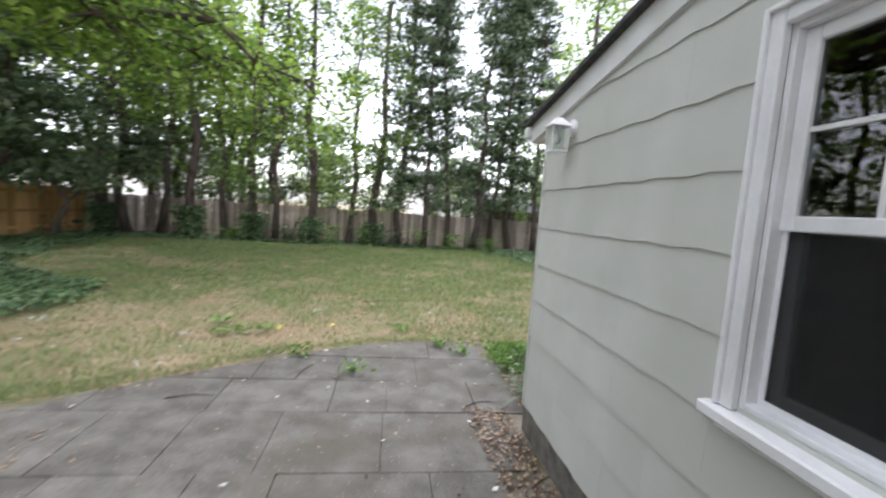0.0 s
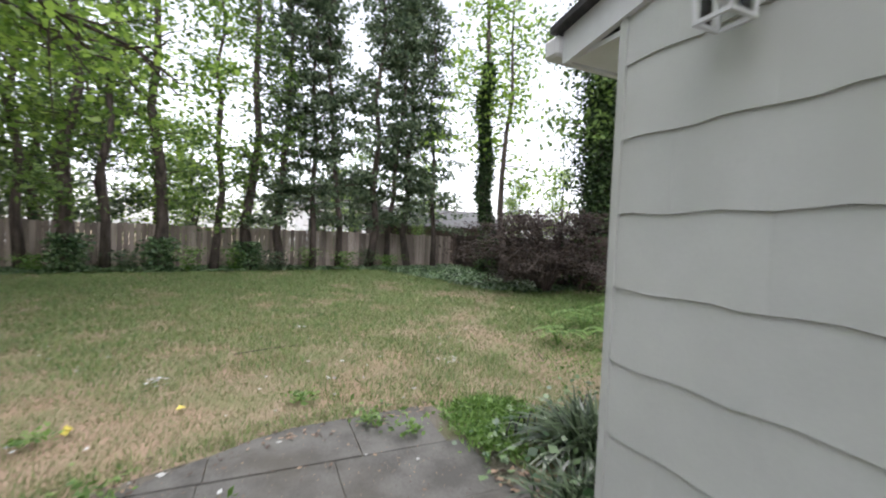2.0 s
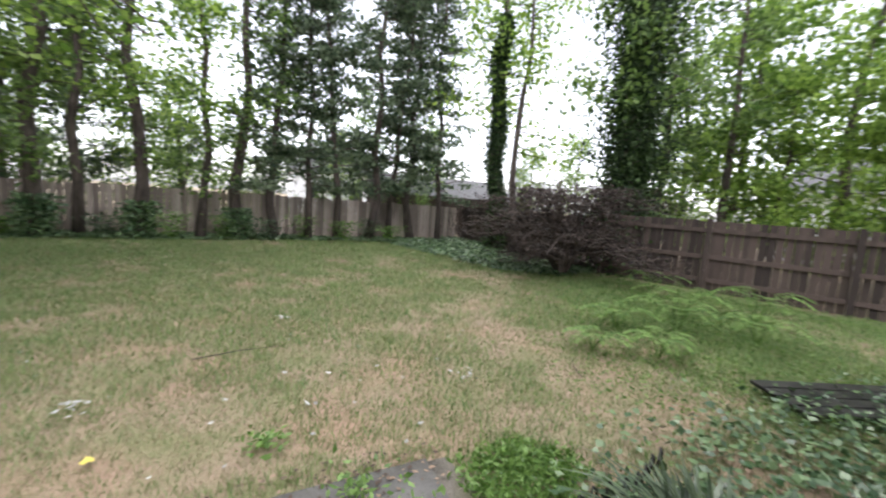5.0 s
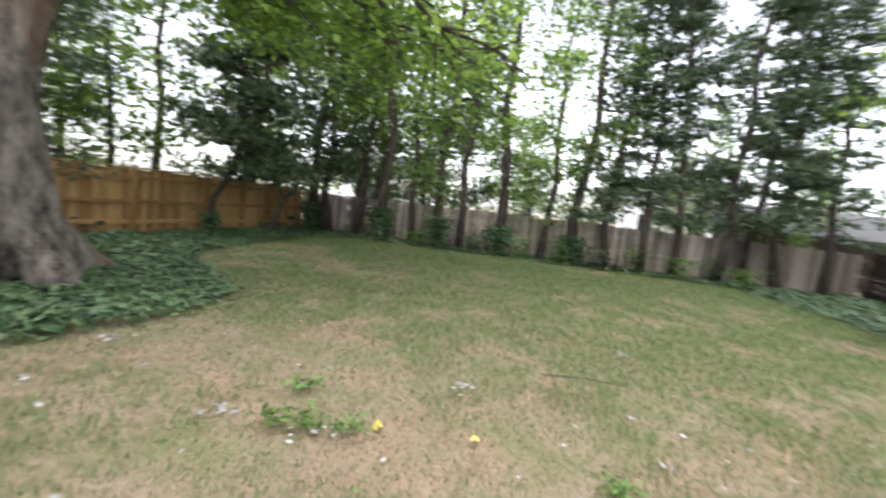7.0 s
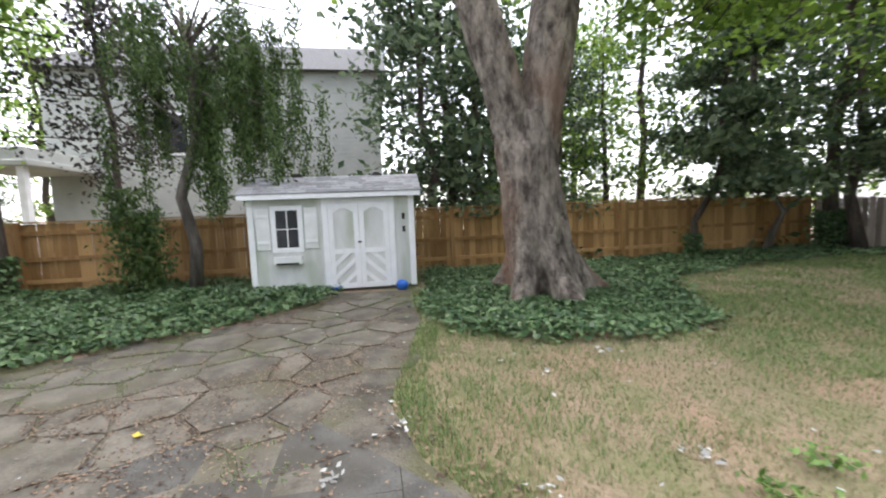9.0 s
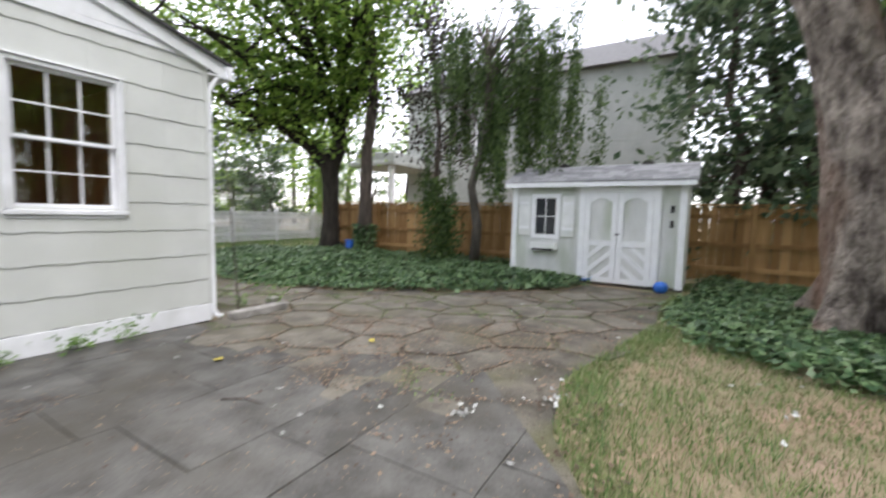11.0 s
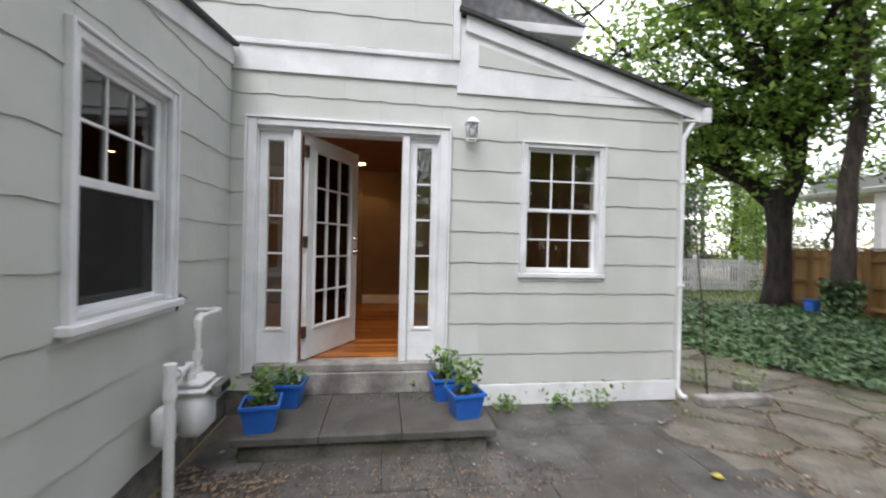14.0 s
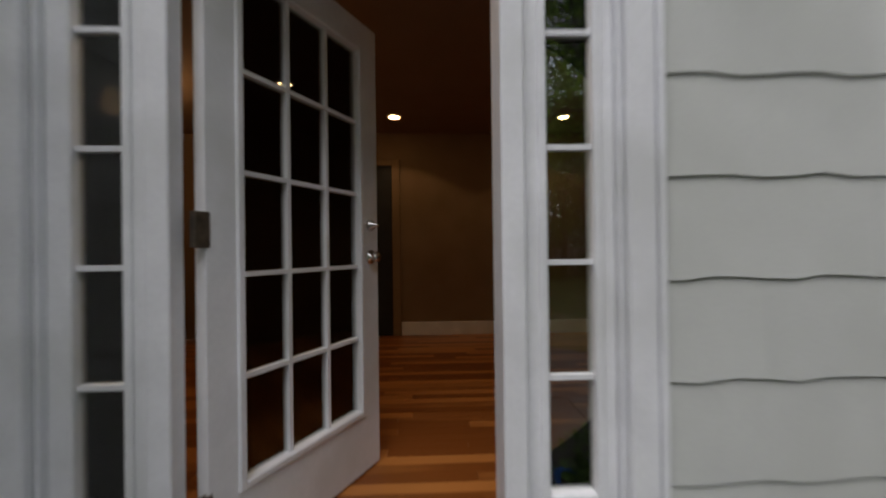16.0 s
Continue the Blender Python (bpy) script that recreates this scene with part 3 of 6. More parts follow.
def lite_panel(parent, m, u0, u1, z0, z1, a, b, c, d, cols, rows, n=0.0, thick=0.045, name="sidelight"):
    """A door or sidelight leaf with a glazed field."""
    s = part(name, boxes((u0, a, n - thick / 2, n + thick / 2, z0, z1), (b, u1, n - thick / 2, n + thick / 2, z0, z1), (a, b, n - thick / 2, n + thick / 2, d, z1), (a, b, n - thick / 2, n + thick / 2, z0, c), m=m), TRIM, parent)
    part("glazing_bead", boxes((a - 0.022, a + 0.003, n - thick / 2 - 0.009, n + thick / 2 + 0.009, c - 0.022, d + 0.022), (b - 0.003, b + 0.022, n - thick / 2 - 0.009, n + thick / 2 + 0.009, c - 0.022, d + 0.022), (a + 0.003, b - 0.003, n - thick / 2 - 0.009, n + thick / 2 + 0.009, d - 0.003, d + 0.022), (a + 0.003, b - 0.003, n - thick / 2 - 0.009, n + thick / 2 + 0.009, c - 0.022, c + 0.003), bevel=0.004, m=m), TRIM, s)
    for i in range(1, cols):
        u = a + (b - a) * i / cols
        part("muntin", boxes((u - 0.0075, u + 0.0075, n - 0.014, n + 0.014, c, d), m=m), TRIM, s)
    for j in range(1, rows):
        z = c + (d - c) * j / rows
        part("muntin", boxes((a, b, n - 0.0125, n + 0.0125, z - 0.0075, z + 0.0075), m=m), TRIM, s)
    for i in range(cols):
        for j in range(rows):
            p = part("pane", boxes((a + (b - a) * i / cols, a + (b - a) * (i + 1) / cols, n - 0.002, n + 0.002, c + (d - c) * j / rows, c + (d - c) * (j + 1) / rows), m=m), GLASS, s)
            p.visible_shadow = False
    return s


lite_panel(fd, WALLB, 0.226, 0.499, 0.422, 2.384, 0.29, 0.425, 0.713, 2.303, 1, 5, n=-0.05)
lite_panel(fd, WALLB, 1.481, 1.734, 0.422, 2.384, 1.545, 1.68, 0.713, 2.303, 1, 5, n=-0.05)
leaf = WALLB @ Matrix.Translation((0.594, -0.075, 0)) @ Matrix.Rotation(radians(-63), 4, "Z")
dl = lite_panel(fd, leaf, 0.0, 0.83, 0.435, 2.38, 0.118, 0.70, 0.70, 2.25, 3, 5, name="door_leaf")
for z in (0.62, 1.40, 2.18):
    part("hinge", boxes((-0.034, 0.012, 0.002, 0.027, z, z + 0.10), bevel=0.003, m=leaf), BRONZE, fd, "aged bronze hinge")
for z, r, nm in ((1.36, 0.026, "door_knob"), (1.50, 0.020, "deadbolt")):
    bm = bmesh.new()
    for s in (1, -1):
        tube(bm, [leaf @ Vector((0.772, s * 0.022, z)), leaf @ Vector((0.772, s * 0.030, z)), leaf @ Vector((0.772, s * 0.034, z)), leaf @ Vector((0.772, s * 0.055, z)), leaf @ Vector((0.772, s * 0.07, z))], [r + 0.006, r + 0.006, r * 0.45, r * 0.95, r * 0.7] if nm == "door_knob" else [r + 0.006] * 3 + [r * 0.3] * 2, 12)
    part(nm, bm, CHROME, dl, "satin nickel hardware", True)

# room behind the french door
DOMEGLOW = glow("amber_glow", (1.0, 0.55, 0.2), 2.0)
F0 = 0.425
inner = thing("room_2", "tan-painted room with a glossy oak floor and ceiling lights", "room", kind="structure")
part("back_wall", boxes((-3.93, 1.5, -3.75, -3.60, F0, 2.72)), ROOMWALL, inner)
part("side_wall", boxes((-3.928, -3.90, -3.60, -0.162, F0, 2.72), (1.5, 1.6, -3.60, -0.162, F0, 2.72)), ROOMWALL, inner)
part("front_lining", boxes((-2.54, -1.77, -0.175, -0.162, F0, 2.80), (-3.90, -3.26, -0.175, -0.162, F0, 2.80), (-3.26, -2.54, -0.175, -0.162, F0, 1.22), (-3.26, -2.54, -0.175, -0.162, 2.365, 2.72), (-1.77, -0.19, -0.175, -0.162, 2.43, 2.80), (-0.19, 1.5, -0.175, -0.162, F0, 2.80)), ROOMWALL, inner)
part("skirting", boxes((-3.89, -0.915, -3.599, -3.58, F0, F0 + 0.15), bevel=0.004), TRIM, inner, "white skirting board")
part("inner_door_casing", boxes((-0.91, -0.82, -3.599, -3.57, F0, 2.42), (0.05, 0.12, -3.599, -3.57, F0, 2.42), (-0.82, 0.05, -3.599, -3.57, 2.35, 2.42), bevel=0.005), ROOMWALL, inner)
# no opening here: a dark sheet paints the shade beyond the casing
part("inner_door", boxes((-0.819, 0.049, -3.599, -3.586, F0, 2.35), bevel=0.004), GAP_SHADE, inner, "dark sheet painted as the shade of the inner doorway")
tagged(link("ceiling", boxes((-3.93, 1.5, -3.75, -0.162, 2.721, 2.77)), ROOMCEIL), "tan ceiling with recessed lights", "ceiling", kind="structure")
floor = tagged(link("floor", boxes((-3.93, 1.5, -3.75, -0.162, F0 - 0.05, F0 - 0.012)), OAK), "warm glossy oak strip floor", "floor", kind="structure")
rng = np.random.default_rng(3)
for i in range(46):
    y = -3.59 + i * 0.0742
    x = -3.89 + rng.uniform(-0.9, 0)
    while x < 1.45:
        x1 = min(x + rng.uniform(0.7, 1.5), 1.48)
        if x1 > -3.85:
            part("floorboard", boxes((max(x, -3.89), x1 - 0.0015, y, y + 0.0722, F0 - 0.011, F0)), OAK, floor)
        x = x1
for x, y in ((-0.87, -0.93), (-0.9, -3.0), (-2.6, -0.93), (-2.6, -3.0)):
    d = thing("recessed_light", "small round warm recessed ceiling light, lit", "ceiling light", group="recessed lights")
    bm = bmesh.new()
    tube(bm, [(x, y, 2.720), (x, y, 2.710)], [0.075, 0.070], 20)
    part("trim_ring", bm, TRIM, d)
    bm = bmesh.new()
    tube(bm, [(x, y, 2.7095), (x, y, 2.706)], [0.052, 0.050], 20)
    part("bulb", bm, WARMGLOW, d)
    lamp = new("recessed_lamp", bpy.data.lights.new("recessed_lamp", "SPOT"))
    lamp.data.energy, lamp.data.color, lamp.data.spot_size, lamp.data.shadow_soft_size = 3.2, (1.0, 0.66, 0.34), radians(120), 0.05
    lamp.matrix_world = pose(x, y, 2.69)
d = thing("dome_light", "warm glowing dome ceiling lamp in the room", "ceiling light")
bm = bmesh.new()
tube(bm, [(1.05, -2.0, 2.72), (1.05, -2.0, 2.69)], [0.16, 0.16], 20)
part("canopy", bm, BRONZE, d)
bm = bmesh.new()
tube(bm, [(1.05, -2.0, 2.689), (1.05, -2.0, 2.65), (1.05, -2.0, 2.61), (1.05, -2.0, 2.59)], [0.14, 0.13, 0.08, 0.02], 20)
part("shade", bm, DOMEGLOW, d, "amber glass shade", True)
lamp = new("dome_lamp", bpy.data.lights.new("dome_lamp", "POINT"))
lamp.data.energy, lamp.data.color, lamp.data.shadow_soft_size = 5.0, (1.0, 0.62, 0.3), 0.1
lamp.location = (1.05, -2.0, 2.5)


# ---- ground ----
PATIO = [(-0.02, 0.0), (0.0, 3.55), (0.35, 3.6), (0.35, 4.5), (0.15, 5.65), (-1.0, 5.55), (-2.2, 5.1), (-3.0, 4.42), (-3.8, 3.95), (-4.6, 3.78), (-5.6, 4.0), (-7.0, 4.3), (-8.35, 4.3), (-9.3, 4.4), (-9.5, 3.0),
         (-8.5, 2.75), (-7.1, 1.15), (-6.2, -0.4), (-5.8, -1.6), (-5.9, -3.4), (-6.3, -8.0), (-4.3, -8.0), (-4.25, 0.0)]
bm = bmesh.new()
R = [(-400, -400), (400, -400), (400, 400), (-400, 400)]
bm.faces.new([bm.verts.new((x, y, -0.012)) for x, y in R])
tagged(link("ground", bm, LAWN), "patchy dry lawn with bare soil", "lawn", kind="structure")
bm = bmesh.new()
f = bm.faces.new([bm.verts.new((x, y, -0.006)) for x, y in PATIO])
bmesh.ops.recalc_face_normals(bm, faces=bm.faces)
pav = tagged(link("pavement", bm, SOIL), "old grey flagstone patio with grassy joints", "patio", kind="structure")


def slab(poly, top, mat_, r):
    """One paving stone with a rounded upper edge."""
    bm = bmesh.new()
    cx, cy = sum(p[0] for p in poly) / len(poly), sum(p[1] for p in poly) / len(poly)
    tilt = r.uniform(-0.004, 0.004, 2)
    rings = []
    for inset, z in ((0.0, -0.03), (0.0, top - 0.005), (0.0035, top)):
        ring = []
        for x, y in poly:
            d = math.hypot(x - cx, y - cy)
            k = 1 - inset / max(d, 0.05)
            ring.append(bm.verts.new((cx + (x - cx) * k, cy + (y - cy) * k, z + ((x - cx) * tilt[0] + (y - cy) * tilt[1] if z > 0 else 0))))
        rings.append(ring)
    n = len(poly)
    for a, b in zip(rings, rings[1:]):
        for i in range(n):
            bm.faces.new((a[i], a[(i + 1) % n], b[(i + 1) % n], b[i]))
    bm.faces.new(rings[-1])
    bmesh.ops.recalc_face_normals(bm, faces=bm.faces)
    part("flagstone", bm, mat_, pav)


def rough(poly, r):
    """The polygon with broken, uneven edges."""
    out = []
    cx, cy = sum(p[0] for p in poly) / len(poly), sum(p[1] for p in poly) / len(poly)
    for (x0, y0), (x1, y1) in zip(poly, poly[1:] + poly[:1]):
        n = max(1, int(math.hypot(x1 - x0, y1 - y0) / 0.13))
        for k in range(n):
            t, s = k / n, 1 - r.uniform(0.0, 0.07)
            x, y = x0 + (x1 - x0) * t, y0 + (y1 - y0) * t
            out.append((cx + (x - cx) * s, cy + (y - cy) * s))
    return out


def clip_poly(poly, a, b, c):
    """The part of a polygon where a*x + b*y <= c."""
    out = []
    for (x0, y0), (x1, y1) in zip(poly, poly[1:] + poly[:1]):
        d0, d1 = a * x0 + b * y0 - c, a * x1 + b * y1 - c
        if d0 <= 0:
            out.append((x0, y0))
        if d0 * d1 < 0:
            t = d0 / (d0 - d1)
            out.append((x0 + t * (x1 - x0), y0 + t * (y1 - y0)))
    return out


rng = np.random.default_rng(11)
y = 0.0
while y < 5.6:
    h = rng.choice([0.46, 0.61, 0.61, 0.76])
    x = (-0.06 if y < 3.5 else 0.32) - rng.uniform(0, 0.3)
    while x > -3.7:
        w = rng.choice([0.46, 0.61, 0.76, 0.92])
        j = rng.uniform(-0.003, 0.004, 8)
        p = [(x - w + 0.002 + j[0], y + 0.002 + j[1]), (x - 0.002 - j[2], y + 0.002 + j[3]), (x - 0.002 - j[4], y + h - 0.002 - j[5]), (x - w + 0.002 + j[6], y + h - 0.002 - j[7])]
        # the lawn edge of the patio
        for (ax, ay), (bx, by) in ((PATIO[4], PATIO[5]), (PATIO[5], PATIO[6]), (PATIO[6], PATIO[7]), (PATIO[7], PATIO[8])):
            dx, dy = bx - ax, by - ay
            p = clip_poly(p, dy, -dx, dy * ax - dx * ay + 0.02) if len(p) > 2 else p
        if len(p) > 2 and (max(q[0] for q in p) - min(q[0] for q in p)) > 0.12:
            slab(p, 0.006 + rng.uniform(-0.003, 0.004), STONE, rng)
        x -= w
    y += h
# irregular stones: cells of scattered seeds
seeds = []
while len(seeds) < 210:
    px, py, lim = rng.uniform(-9.4, -3.6), rng.uniform(-6.5, 4.5), rng.uniform(0.30, 0.66)
    if inside(PATIO, [px], [py])[0] and all((px - a) ** 2 + (py - b) ** 2 > lim ** 2 for a, b in seeds):
        seeds.append((px, py))
    elif rng.uniform() < 0.004:
        if len(seeds) > 105:
            break
weight = rng.uniform(0.0, 0.13, len(seeds))
for i, (sx, sy) in enumerate(seeds):
    p = [(sx + 0.62 * math.cos(k * math.pi / 4), sy + 0.62 * math.sin(k * math.pi / 4)) for k in range(8)]
    for k, (qx, qy) in enumerate(seeds):
        if k != i and (qx - sx) ** 2 + (qy - sy) ** 2 < 2.2:
            dx, dy = qx - sx, qy - sy
            d = math.hypot(dx, dy)
            p = clip_poly(p, dx / d, dy / d, (dx * (sx + qx) / 2 + dy * (sy + qy) / 2) / d + (weight[i] - weight[k]) / (2 * d) - rng.uniform(0.003, 0.014))
            if len(p) < 3:
                break
    if len(p) > 2 and sum(inside(PATIO, [sx + (a - sx) * 0.55 for a, _ in p], [sy + (b - sy) * 0.55 for _, b in p])) < len(p):
        continue
    if len(p) > 2 and max(q[0] for q in p) < -3.2:
        slab(rough(p, rng), 0.006 + rng.uniform(-0.004, 0.006), STONE2, rng)
    elif len(p) > 2:
        q = clip_poly(p, 1, 0, -3.62)
        if len(q) > 2:
            slab(rough(q, rng), 0.006, STONE2, rng)

# the step before the french door
step = thing("doorstep", "low stone doorstep on a concrete base", "step")
part("base", boxes((-2.02, -0.36, 0.002, 0.80, 0.0, 0.115), bevel=0.008), DAMP, step, "damp stained base")
for x0, x1 in ((-2.08, -1.4225), (-1.42, -0.8725), (-0.87, -0.32)):
    part("slab", boxes((x0, x1, 0.002, 0.835, 0.116, 0.17), bevel=0.006), STONE, step)
part("riser", boxes((-1.9, -0.34, 0.002, 0.075, 0.171, 0.349), bevel=0.006), CONC, step, "stained concrete riser")


# ---- fences ----
def fence(name, a, b, height, material, label, board=0.14, gap=0.004, ragged=0.02, rails_out=False, post_every=2.4, seed=1, cap=False, top_rail=False, pointed=False):
    """Posts, rails and boards from a to b; the yard side is to the right of a to b."""
    r = np.random.default_rng(seed)
    fx = thing(name, label, "fence", pose(a[0], a[1], 0, 0, 0, math.degrees(math.atan2(b[1] - a[1], b[0] - a[0]))))
    L = math.hypot(b[0] - a[0], b[1] - a[1])
    side = -1
    meshes = []
    for k in range(5):
        bm = bmesh.new()
        h = height + r.uniform(-ragged, ragged)
        w = board * r.uniform(0.92, 1.0)
        box(bm, 0, w, -0.01, 0.01, 0.02, h)
        if pointed:
            for v in bm.verts:
                if v.co.z > 1 and v.co.x > w / 2:
                    v.co.z -= 0.01
        bmesh.ops.recalc_face_normals(bm, faces=bm.faces)
        me = bpy.data.meshes.new("board")
        bm.to_mesh(me), bm.free()
        me.materials.append(material)
        meshes.append(me)
    n = int(L / (board + gap))
    for i in range(n):
        share("board", meshes[int(r.integers(5))], fx, pose(i * (board + gap), r.uniform(-0.004, 0.004), r.uniform(-0.01, 0.01), 0, r.uniform(-0.4, 0.4), 0))
    for i in range(int(L / post_every) + 1):
        y = side * 0.06 if rails_out else 0.07
        part("post", boxes((i * post_every - 0.05, i * post_every + 0.05, y - 0.05, y + 0.05, 0.0, height + (0.05 if rails_out else -0.05)), bevel=0.006), material, fx)
    for z in (0.28, height * 0.5, height - 0.2) if height > 1.2 else (0.3, height - 0.2):
        y = side * 0.035 if rails_out else 0.035
        part("rail", boxes((0, L, y - 0.022, y + 0.022, z - 0.045, z + 0.045)), material, fx)
    if cap:
        part("cap_rail", boxes((0, L, -0.07, 0.07, height + 0.02, height + 0.055), bevel=0.004), material, fx)
    return fx


fence("back_fence", (-11.85, 17.0), (7.0, 20.2), 1.44, GREYWOOD, "weathered grey picket fence along the lawn", seed=2, ragged=0.03, pointed=True, gap=0.012)
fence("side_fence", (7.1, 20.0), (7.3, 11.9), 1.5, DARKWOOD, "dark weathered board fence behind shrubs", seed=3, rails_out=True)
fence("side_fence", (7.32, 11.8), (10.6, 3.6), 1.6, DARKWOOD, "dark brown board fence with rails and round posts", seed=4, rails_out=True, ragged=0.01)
fence("cedar_fence", (-11.75, -6.3), (-11.85, 16.9), 1.55, CEDAR, "warm cedar board fence with posts and rails", seed=5, rails_out=True, ragged=0.004, cap=True, board=0.15, gap=0.002)


# ---- shed ----
def build_shed():
    W, D, EA, RI = 3.18, 1.35, 1.86, 2.16
    s = thing("garden_shed", "weathered white garden shed with double doors and a small window", "shed", pose(-9.75, 1.36, 0.0, 0, 0, 88.0))
    part("body", boxes((0, W, 0.02, D, 0.06, EA), bevel=0.006), SHEDBODY, s, "off-white grooved siding with green mildew")
    n = 17
    for i in range(1, n):
        x = W * i / n
        if 0.13 < x < 1.3 or 1.36 < x < 2.8:
            continue
        part("batten", boxes((x - 0.006, x + 0.006, 0.012, 0.0195, 0.08, EA - 0.02)), SHEDBODY, s)
    for x in (0.045, W - 0.06):
        part("corner_board", boxes((x - 0.055, x + 0.055, -0.005, 0.0195, 0.04, EA), bevel=0.003), SHEDTRIM, s)
    part("eave_board", boxes((-0.12, W + 0.12, -0.17, -0.14, EA - 0.02, EA + 0.075), bevel=0.003), SHEDTRIM, s)
    part("soffit", boxes((-0.10, W + 0.10, -0.139, 0.01, EA + 0.005, EA + 0.02)), SHEDTRIM, s)
    # roof of overlapping shingle courses
    rows = 7
    roof = part("roof", sloped_board(Matrix(((0, 1, 0, 0), (1, 0, 0, 0), (0, 0, 1, 0), (0, 0, 0, 1))), -0.17, 0.72, lambda u: EA + 0.06 + (u + 0.17) * 0.42, lambda u: EA + 0.085 + (u + 0.17) * 0.42, -0.14, W + 0.14), SHEDROOF, s, "grey asphalt shingle roof")
    part("roof_back", sloped_board(Matrix(((0, 1, 0, 0), (1, 0, 0, 0), (0, 0, 1, 0), (0, 0, 0, 1))), 0.7205, 1.6, lambda u: EA + 0.434 - (u - 0.72) * 0.42, lambda u: EA + 0.459 - (u - 0.72) * 0.42, -0.14, W + 0.14), SHEDROOF, s)
    rr = np.random.default_rng(8)
    for k in range(rows):
        u0, u1 = -0.175 + 0.128 * k, -0.175 + 0.128 * (k + 1)
        x = -0.14
        while x < W + 0.13:
            x1 = min(x + rr.uniform(0.25, 0.36), W + 0.14)
            part("roof_shingle", sloped_board(Matrix(((0, 1, 0, 0), (1, 0, 0, 0), (0, 0, 1, 0), (0, 0, 0, 1))), u0, u1, lambda u: EA + 0.0865 + (u + 0.17) * 0.42, lambda u: EA + 0.0985 + (u + 0.17) * 0.42 - (u - u0) * 0.06, x + 0.002, x1 - 0.002), SHEDROOF, roof)
            x = x1
    for x in (0.0, W - 0.02):
        bm = bmesh.new()
        v = [bm.verts.new(p) for p in ((x, 0.02, EA), (x, D, EA), (x, 0.72, RI + 0.12), (x + 0.02, 0.02, EA), (x + 0.02, D, EA), (x + 0.02, 0.72, RI + 0.12))]
        for f in ((0, 1, 2), (3, 5, 4), (0, 3, 4, 1), (1, 4, 5, 2), (2, 5, 3, 0)):
            bm.faces.new([v[i] for i in f])
        bmesh.ops.recalc_face_normals(bm, faces=bm.faces)
        part("gable", bm, SHEDWHITE, s)
    # window with flower box and shutters
    w = part("window", boxes((0.47, 0.56, -0.02, 0.0195, 0.82, 1.72), (0.97, 1.06, -0.02, 0.0195, 0.82, 1.72), (0.56, 0.97, -0.02, 0.0195, 1.63, 1.72), (0.56, 0.97, -0.02, 0.0195, 0.82, 0.91), bevel=0.004), SHEDTRIM, s, "white window frame with four dark panes")
    for x0, x1 in ((0.56, 0.757), (0.773, 0.97)):
        for z0, z1 in ((0.91, 1.262), (1.278, 1.63)):
            part("pane", boxes((x0, x1, 0.008, 0.012, z0, z1)), SHEDPANE, w)
    part("muntin", boxes((0.757, 0.773, -0.005, 0.0125, 0.91, 1.63)), SHEDTRIM, w)
    part("muntin", boxes((0.56, 0.97, -0.0045, 0.012, 1.262, 1.278)), SHEDTRIM, w)
    part("flower_box", boxes((0.50, 1.02, -0.12, 0.012, 0.60, 0.74), bevel=0.008), SHEDWHITE, s, "empty white flower box with a broken front")
    # the broken front is not cut: its shade is a dark painted strip
    part("box_gap_shade", boxes((0.55, 0.97, -0.124, -0.121, 0.585, 0.625)), GAP_SHADE, s)
    for x0 in (0.19, 1.09):
        sh = part("shutter", boxes((x0, x0 + 0.25, -0.006, 0.0195, 0.88, 1.68), bevel=0.004), SHEDWHITE, s, "white board shutter with cross battens")
        for z in (1.0, 1.5):
            part("cross_batten", boxes((x0 + 0.01, x0 + 0.24, -0.022, -0.0065, z, z + 0.06), bevel=0.003), SHEDTRIM, sh)
    # double doors
    part("door_casing", boxes((1.50, 1.61, -0.015, 0.0195, 0.06, 1.83), (2.79, 2.90, -0.015, 0.0195, 0.06, 1.83), (1.61, 2.79, -0.015, 0.0195, 1.74, 1.83), bevel=0.004), SHEDTRIM, s)
    for x0, flip in ((1.615, 1), (2.203, -1)):
        x1 = x0 + 0.582
        d = part("door", boxes((x0, x1, 0.002, 0.016, 0.05, 1.735)), SHEDBODY, s, "white shed door with an arched panel and diagonal boards")
        part("door_frame", boxes((x0, x0 + 0.10, -0.02, 0.0015, 0.05, 1.735), (x1 - 0.10, x1, -0.02, 0.0015, 0.05, 1.735), (x0 + 0.10, x1 - 0.10, -0.02, 0.0015, 0.05, 0.15), (x0 + 0.10, x1 - 0.10, -0.02, 0.0015, 0.74, 0.84), bevel=0.003), SHEDTRIM, d)
        bm = bmesh.new()
        a, b = x0 + 0.10, x1 - 0.10
        pts = []
        for i in range(9):
            t = i / 8
            pts.append((a + (b - a) * t, 1.55 + 0.09 * math.sin(math.pi * t)))
        for (xa, za), (xb, zb) in zip(pts, pts[1:]):
            v = box(bm, xa, xb, -0.02, 0.0015, 1.5, 1.735)
            for i, z in ((0, za), (1, zb), (2, zb), (3, za)):
                v[i].co.z = z
        bmesh.ops.recalc_face_normals(bm, faces=bm.faces)
        part("arch_board", bm, SHEDTRIM, d)
        for off in (0.0, 0.26, -0.26):
            bm = bmesh.new()
            cx, cz = (a + b) / 2, 0.445 + off * 0.0
            v = box(bm, -0.36, 0.36, -0.018, 0.0012, -0.04, 0.04)
            mm = Matrix.Translation((cx, 0, 0.445 + off)) @ Matrix.Rotation(radians(-42 if flip > 0 else 42), 4, "Y")
            bmesh.ops.recalc_face_normals(bm, faces=bm.faces)
            for w_ in v:
                w_.co = mm @ w_.co
